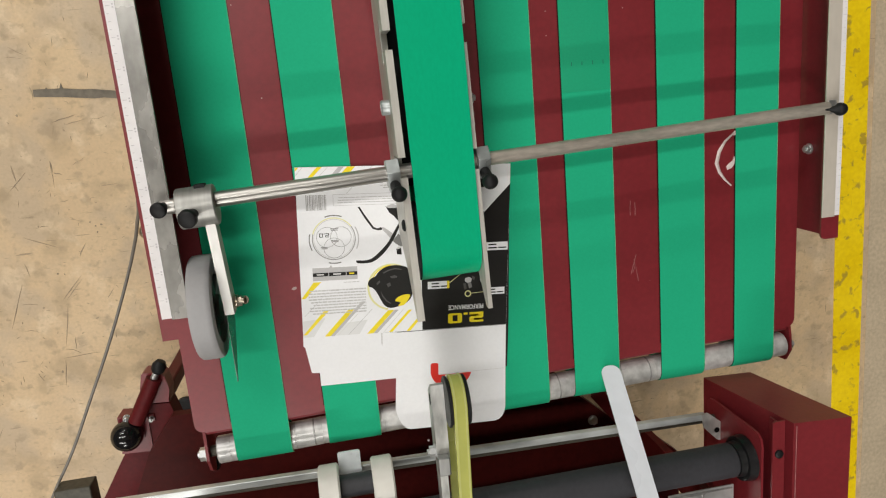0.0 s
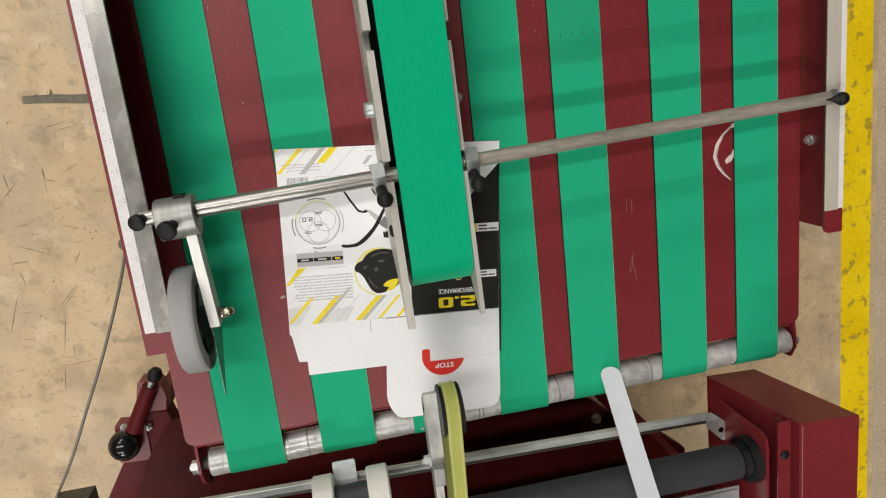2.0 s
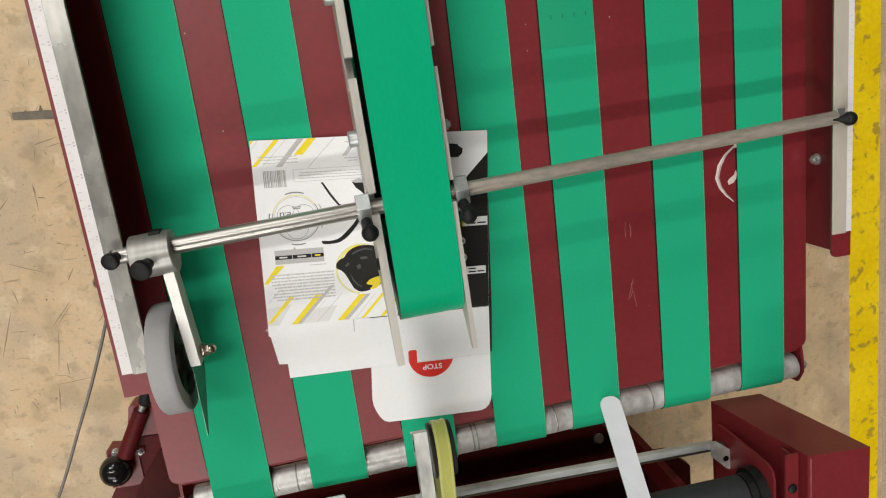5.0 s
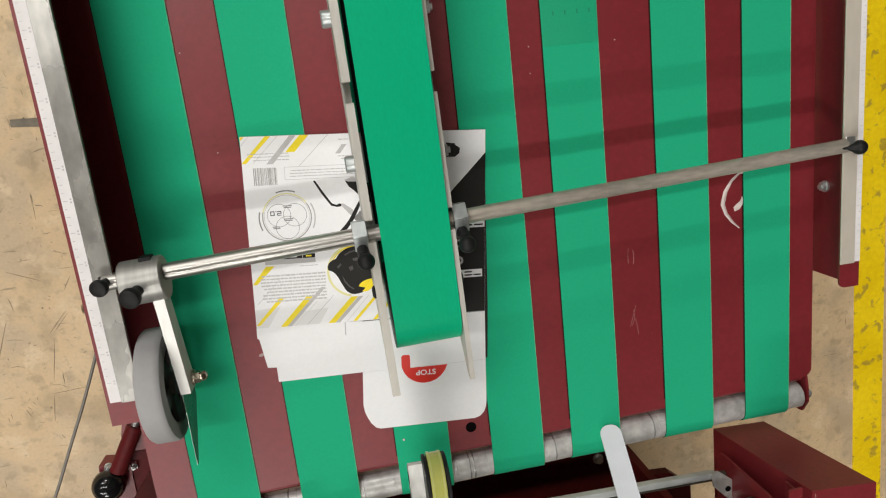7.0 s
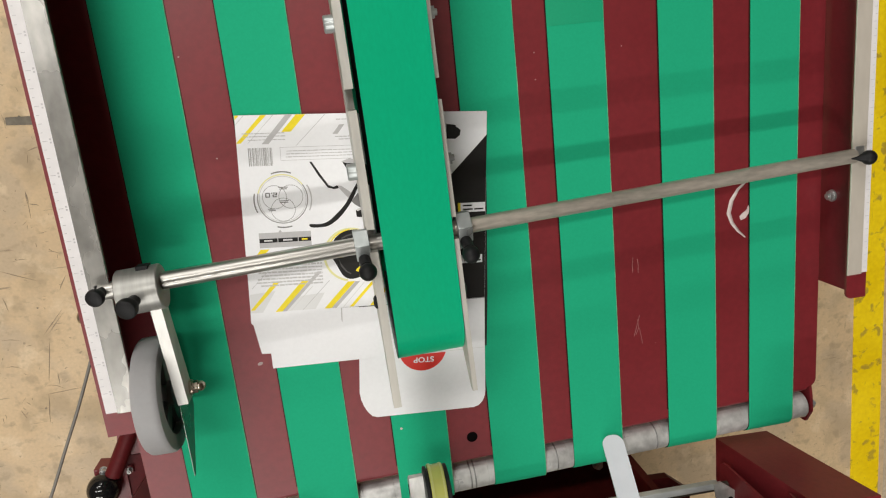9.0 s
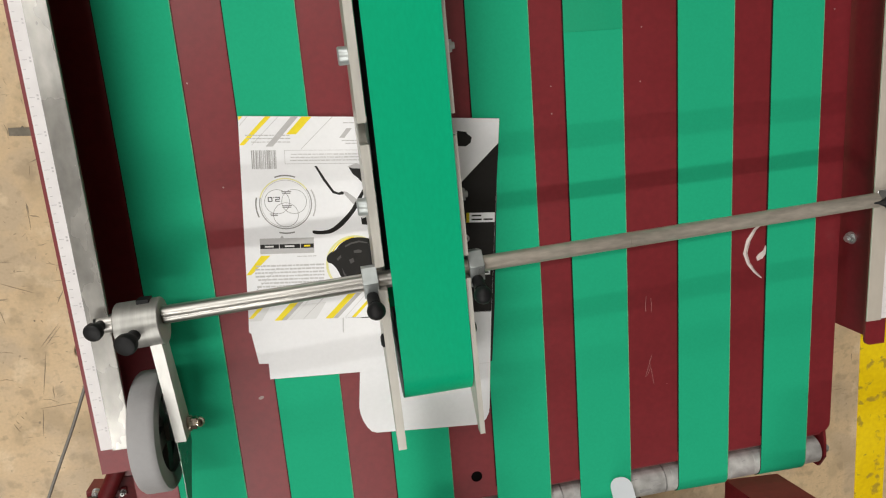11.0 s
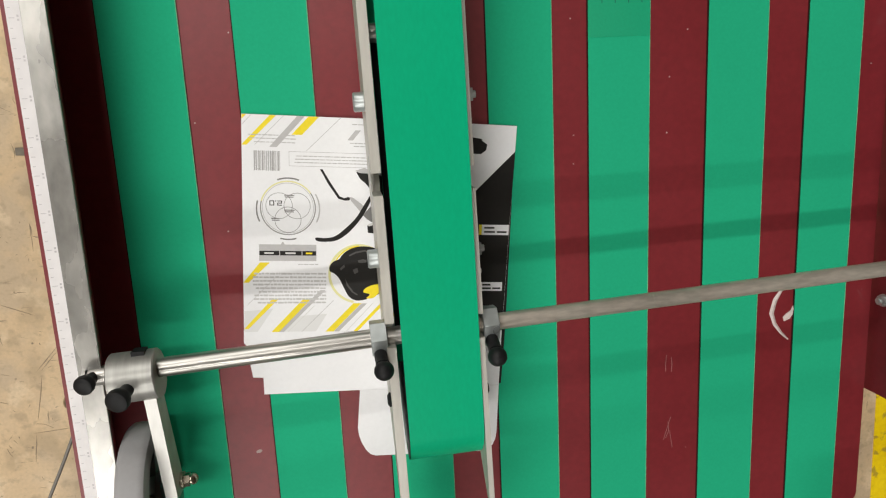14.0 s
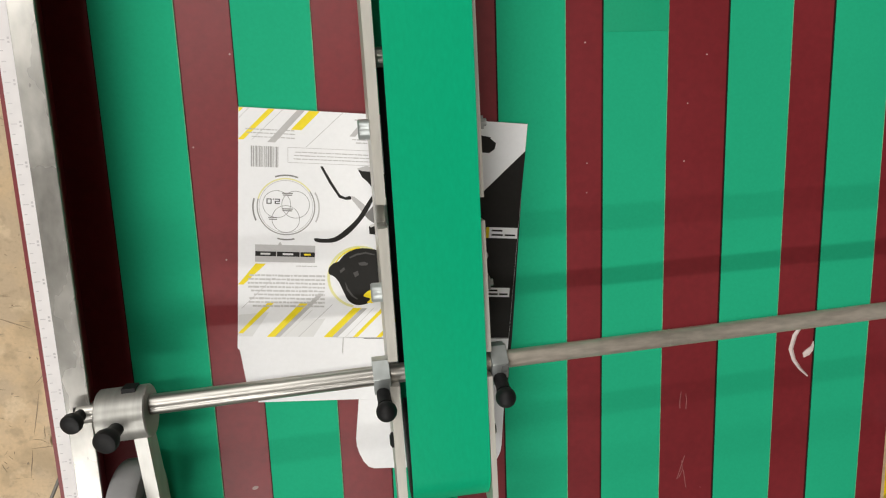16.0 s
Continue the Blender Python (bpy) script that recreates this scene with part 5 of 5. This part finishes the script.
    part("bearing", bm, BEARING, r, "black bearing housing")
    part("shaft", rod_between(bmesh.new(), (-0.2535, -0.4600, 0.6750), (-0.10, -0.4600, 0.6750), 0.007), STEEL, r)
    # two white discs on a short spool
    s = thing("spool", "two white plastic discs on a dark spool", "spool", 0.05, -0.417, 0.63)
    for x0, x1 in ((0.0172, 0.0358), (0.0655, 0.0850)):
        n = x1 - x0
        bm = lathe(bmesh.new(), [(0, 0.008), (0, 0.0205), (0.0015, 0.0222), (n - 0.0015, 0.0222), (n, 0.0205), (n, 0.008)], (x0, -0.4278, 0.6540), (1, 0, 0), 40)
        part("disc", bm, WHITE_PLASTIC, s, "white plastic disc")
    part("core", rod_between(bmesh.new(), (0.0358, -0.4278, 0.6540), (0.0655, -0.4278, 0.6540), 0.0105), DARK_RUBBER, s)
    part("knob", handle_knob(bmesh.new(), (0.070, -0.436, 0.664), (0.0668, -0.443, 0.678), 0.0062), BLACK, s)
    # clear-edged metal guard at the roller
    g = thing("sheet_guard", "small bright sheet metal guard under the roller", "guard", 0.385, -0.50, 0.60)
    part("sheet", boxed(0.350, 0.4205, -0.53, -0.4900, 0.6700, 0.6712), ZINC, g, bevel=0.0003)
    part("rib", prismed([(0.352, -0.4925), (0.4185, -0.4925), (0.4185, -0.4940), (0.3900, -0.4940), (0.3880, -0.4960), (0.3880, -0.53), (0.3865, -0.53), (0.3865, -0.4950), (0.352, -0.4945)], 0.6712, 0.6720), DULL_STEEL, g)
    part("stay", boxed(0.3950, 0.4040, -0.53, -0.50, 0.36, 0.6699), MAROON_DARK, g)
    # transport belt arm with a yellow-green belt
    a = thing("belt_arm", "aluminium arm with a yellow-green round-nosed transport belt", "belt arm", 0.136, -0.36, 0.632)
    line = loop_line(-0.70, 0.718, 0.016, -0.3315, 0.7155, 0.0205, 18, 10)
    bm = strip_loop(bmesh.new(), 0.1346, 0.1456, line, 0.0024)
    sk = Matrix.Translation((0.139, -0.32, 0)) @ Matrix.Rotation(radians(-1.6), 4, "Z") @ Matrix.Translation((-0.139, 0.32, 0))
    bm.transform(sk)
    yb = part("belt", bm, [YELLOW_BELT, YELLOW_BELT], a, "translucent yellow-green belt")
    for x in (0.1360, 0.1442):
        line2 = loop_line(-0.70, 0.718, 0.0174, -0.3315, 0.7155, 0.0219, 18, 10)
        bm = strip_loop(bmesh.new(), x - 0.0007, x + 0.0007, line2, 0.0006)
        bm.transform(sk)
        part("rib", bm, [YELLOW_RIB, YELLOW_RIB], yb)
    prof = [(0, 0.004), (0, 0.0205), (0.0006, 0.0212), (0.0020, 0.0212), (0.0026, 0.0192), (0.0146, 0.0192), (0.0150, 0.0208), (0.0170, 0.0208), (0.0176, 0.0200), (0.0176, 0.004)]
    part("pulley", lathe(bmesh.new(), prof, (0.1315, -0.3315, 0.7155), (1, 0, 0), 44), BLACK, a, "flanged black nose pulley")
    bm = prismed([(-0.3180, 0.7060), (-0.3180, 0.7105), (-0.3880, 0.7125), (-0.3880, 0.690), (-0.330, 0.690)], 0.1205, 0.1312, "x")
    part("arm_plate", bm, ARM_METAL, a, "milled aluminium arm", bevel=0.0006)
    bm = prismed([(-0.3830, 0.7200), (-0.3830, 0.7000), (-0.70, 0.7000), (-0.70, 0.7230)], 0.1205, 0.1270, "x")
    part("rear_plate", bm, ARM_METAL, a, bevel=0.0006)
    part("pivot", hex_bolt(bmesh.new(), (0.1205, -0.3800, 0.7040), (-1, 0, 0), 0.0048, 0.004), ZINC, a)
    part("slot", prismed(stadium(-0.3340, 0.7000, 0.010, 0.005), 0.1202, 0.1205, "x"), HOLE, a)
    part("joint_block", boxed(0.1200, 0.1300, -0.3950, -0.3790, 0.7125, 0.7215), DULL_STEEL, a, bevel=0.001)
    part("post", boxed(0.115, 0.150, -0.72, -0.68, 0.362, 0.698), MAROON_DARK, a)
    # pale flexible tongue resting on a belt
    t = thing("guide_tongue", "pale blue plastic guide tongue resting on the belt", "tongue", 0.3095, -0.3623, 0.630)
    p0, p1 = Vector((0.3098, -0.3610, 0.6315)), Vector((0.3049, -0.4525, 0.7200))
    d = (p1 - p0)
    d = d.normalized()
    side = Vector((1, 0, 0))
    side = (side - d * side.dot(d)).normalized()
    nrm = side.cross(d)
    out = rounded(-0.0098, 0.0098, 0.0, 0.19, 0.0085, "ab", 8)
    bm = prismed(out, -0.0006, 0.0006)
    mat = Matrix((( side.x, d.x, nrm.x, p0.x), (side.y, d.y, nrm.y, p0.y), (side.z, d.z, nrm.z, p0.z), (0, 0, 0, 1)))
    bm.transform(mat)
    part("tongue", bm, BLUE_WHITE, t, bevel=0.0002)
    # locking lever with a ball knob
    l = thing("locking_lever", "maroon locking lever with a glossy black ball knob", "lever", -0.21, -0.45, 0.0)
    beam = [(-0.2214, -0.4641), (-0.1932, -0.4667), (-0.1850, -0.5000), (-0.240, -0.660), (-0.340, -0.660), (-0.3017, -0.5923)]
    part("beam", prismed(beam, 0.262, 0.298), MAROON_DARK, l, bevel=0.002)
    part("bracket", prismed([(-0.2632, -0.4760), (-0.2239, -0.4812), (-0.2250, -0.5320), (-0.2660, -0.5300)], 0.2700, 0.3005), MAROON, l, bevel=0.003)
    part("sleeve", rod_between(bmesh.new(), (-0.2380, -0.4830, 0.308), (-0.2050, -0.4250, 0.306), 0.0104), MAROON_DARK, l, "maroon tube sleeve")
    part("pin", rod_between(bmesh.new(), (-0.2055, -0.4260, 0.306), (-0.1995, -0.4150, 0.304), 0.0048), ZINC, l)
    part("tip", lathe(bmesh.new(), [(0, 0.006), (0.004, 0.0090), (0.012, 0.0095), (0.018, 0.006), (0.019, 0)], (-0.2010, -0.4180, 0.304), (0.5, 0.87, 0.0), 20), BLACK, l)
    prof = [(0.021 + 0.0210 * math.sin(radians(-80 + 10 * k)), 0.0210 * math.cos(radians(-80 + 10 * k))) for k in range(17)] + [(0.042, 0)]
    part("ball_knob", lathe(bmesh.new(), [(0, 0.003)] + prof, (-0.2514, -0.4992, 0.290), (0, 0, 1), 32), BLACK_GLOSS, l, "glossy black ball knob")
    part("stem", rod_between(bmesh.new(), (-0.2514, -0.4992, 0.2805), (-0.2514, -0.4992, 0.2930), 0.005), ZINC, l)
    for x, y, r in ((-0.2504, -0.4786, 0.0046), (-0.2190, -0.4838, 0.0030)):
        part("hex_bolt", hex_bolt(bmesh.new(), (x, y, 0.3005), (0, 0, 1), r, 0.006), ZINC if r > 0.004 else DULL_STEEL, l)
    part("cross_lug", boxed(-0.2225, -0.2150, -0.4890, -0.4780, 0.285, 0.3005), MAROON, l, bevel=0.001)
    part("side_bracket", prismed([(-0.2222, -0.4197), (-0.2190, -0.4180), (-0.1985, -0.4205), (-0.1930, -0.4260), (-0.1897, -0.4462), (-0.1932, -0.4640), (-0.2205, -0.4620), (-0.2274, -0.4402)], 0.270, 0.300), MAROON, l, bevel=0.002)
    part("post", boxed(-0.2260, -0.2060, -0.4900, -0.4680, 0.0, 0.262), MAROON_DARK, l, bevel=0.003)
    return m


# ---------------------------------------------------------------- build and move
build_hall()
build_cable()
CONVEYOR, ROLLER_REST, SPLICE, FLECK = build_conveyor()
build_rod()
WHEEL_THING, WHEEL, WHEEL_REST = build_wheel()
build_press()
CARTON = build_carton()
build_machine()


def motions():
    walk(CARTON, [(t, carton_pose(t)) for t in (0, 4, 8, 12, 16)])
    inv = FRAMES[CONVEYOR].inverted()
    walk(SPLICE, [(t, inv @ pose(0, (-0.0935 + BELT_V * t) * K, 0.6301 * K)) for t in (0, 4, 8, 12, 16)])
    walk(FLECK, [(t, inv @ pose(0.1235 * K, (-0.4090 + BELT_V * t) * K, 0.6302 * K)) for t in (0, 8, 16)])
    ob, rest = ROLLER_REST
    walk(ob, [(t, rest @ pose(0, 0, 0, 0, 0, -40.5 * t)) for t in range(0, 17)])
    walk(WHEEL, [(t, WHEEL_REST @ pose(0, 0, 0, 13.4 * t, 0, 0)) for t in range(0, 17, 2)])


motions()
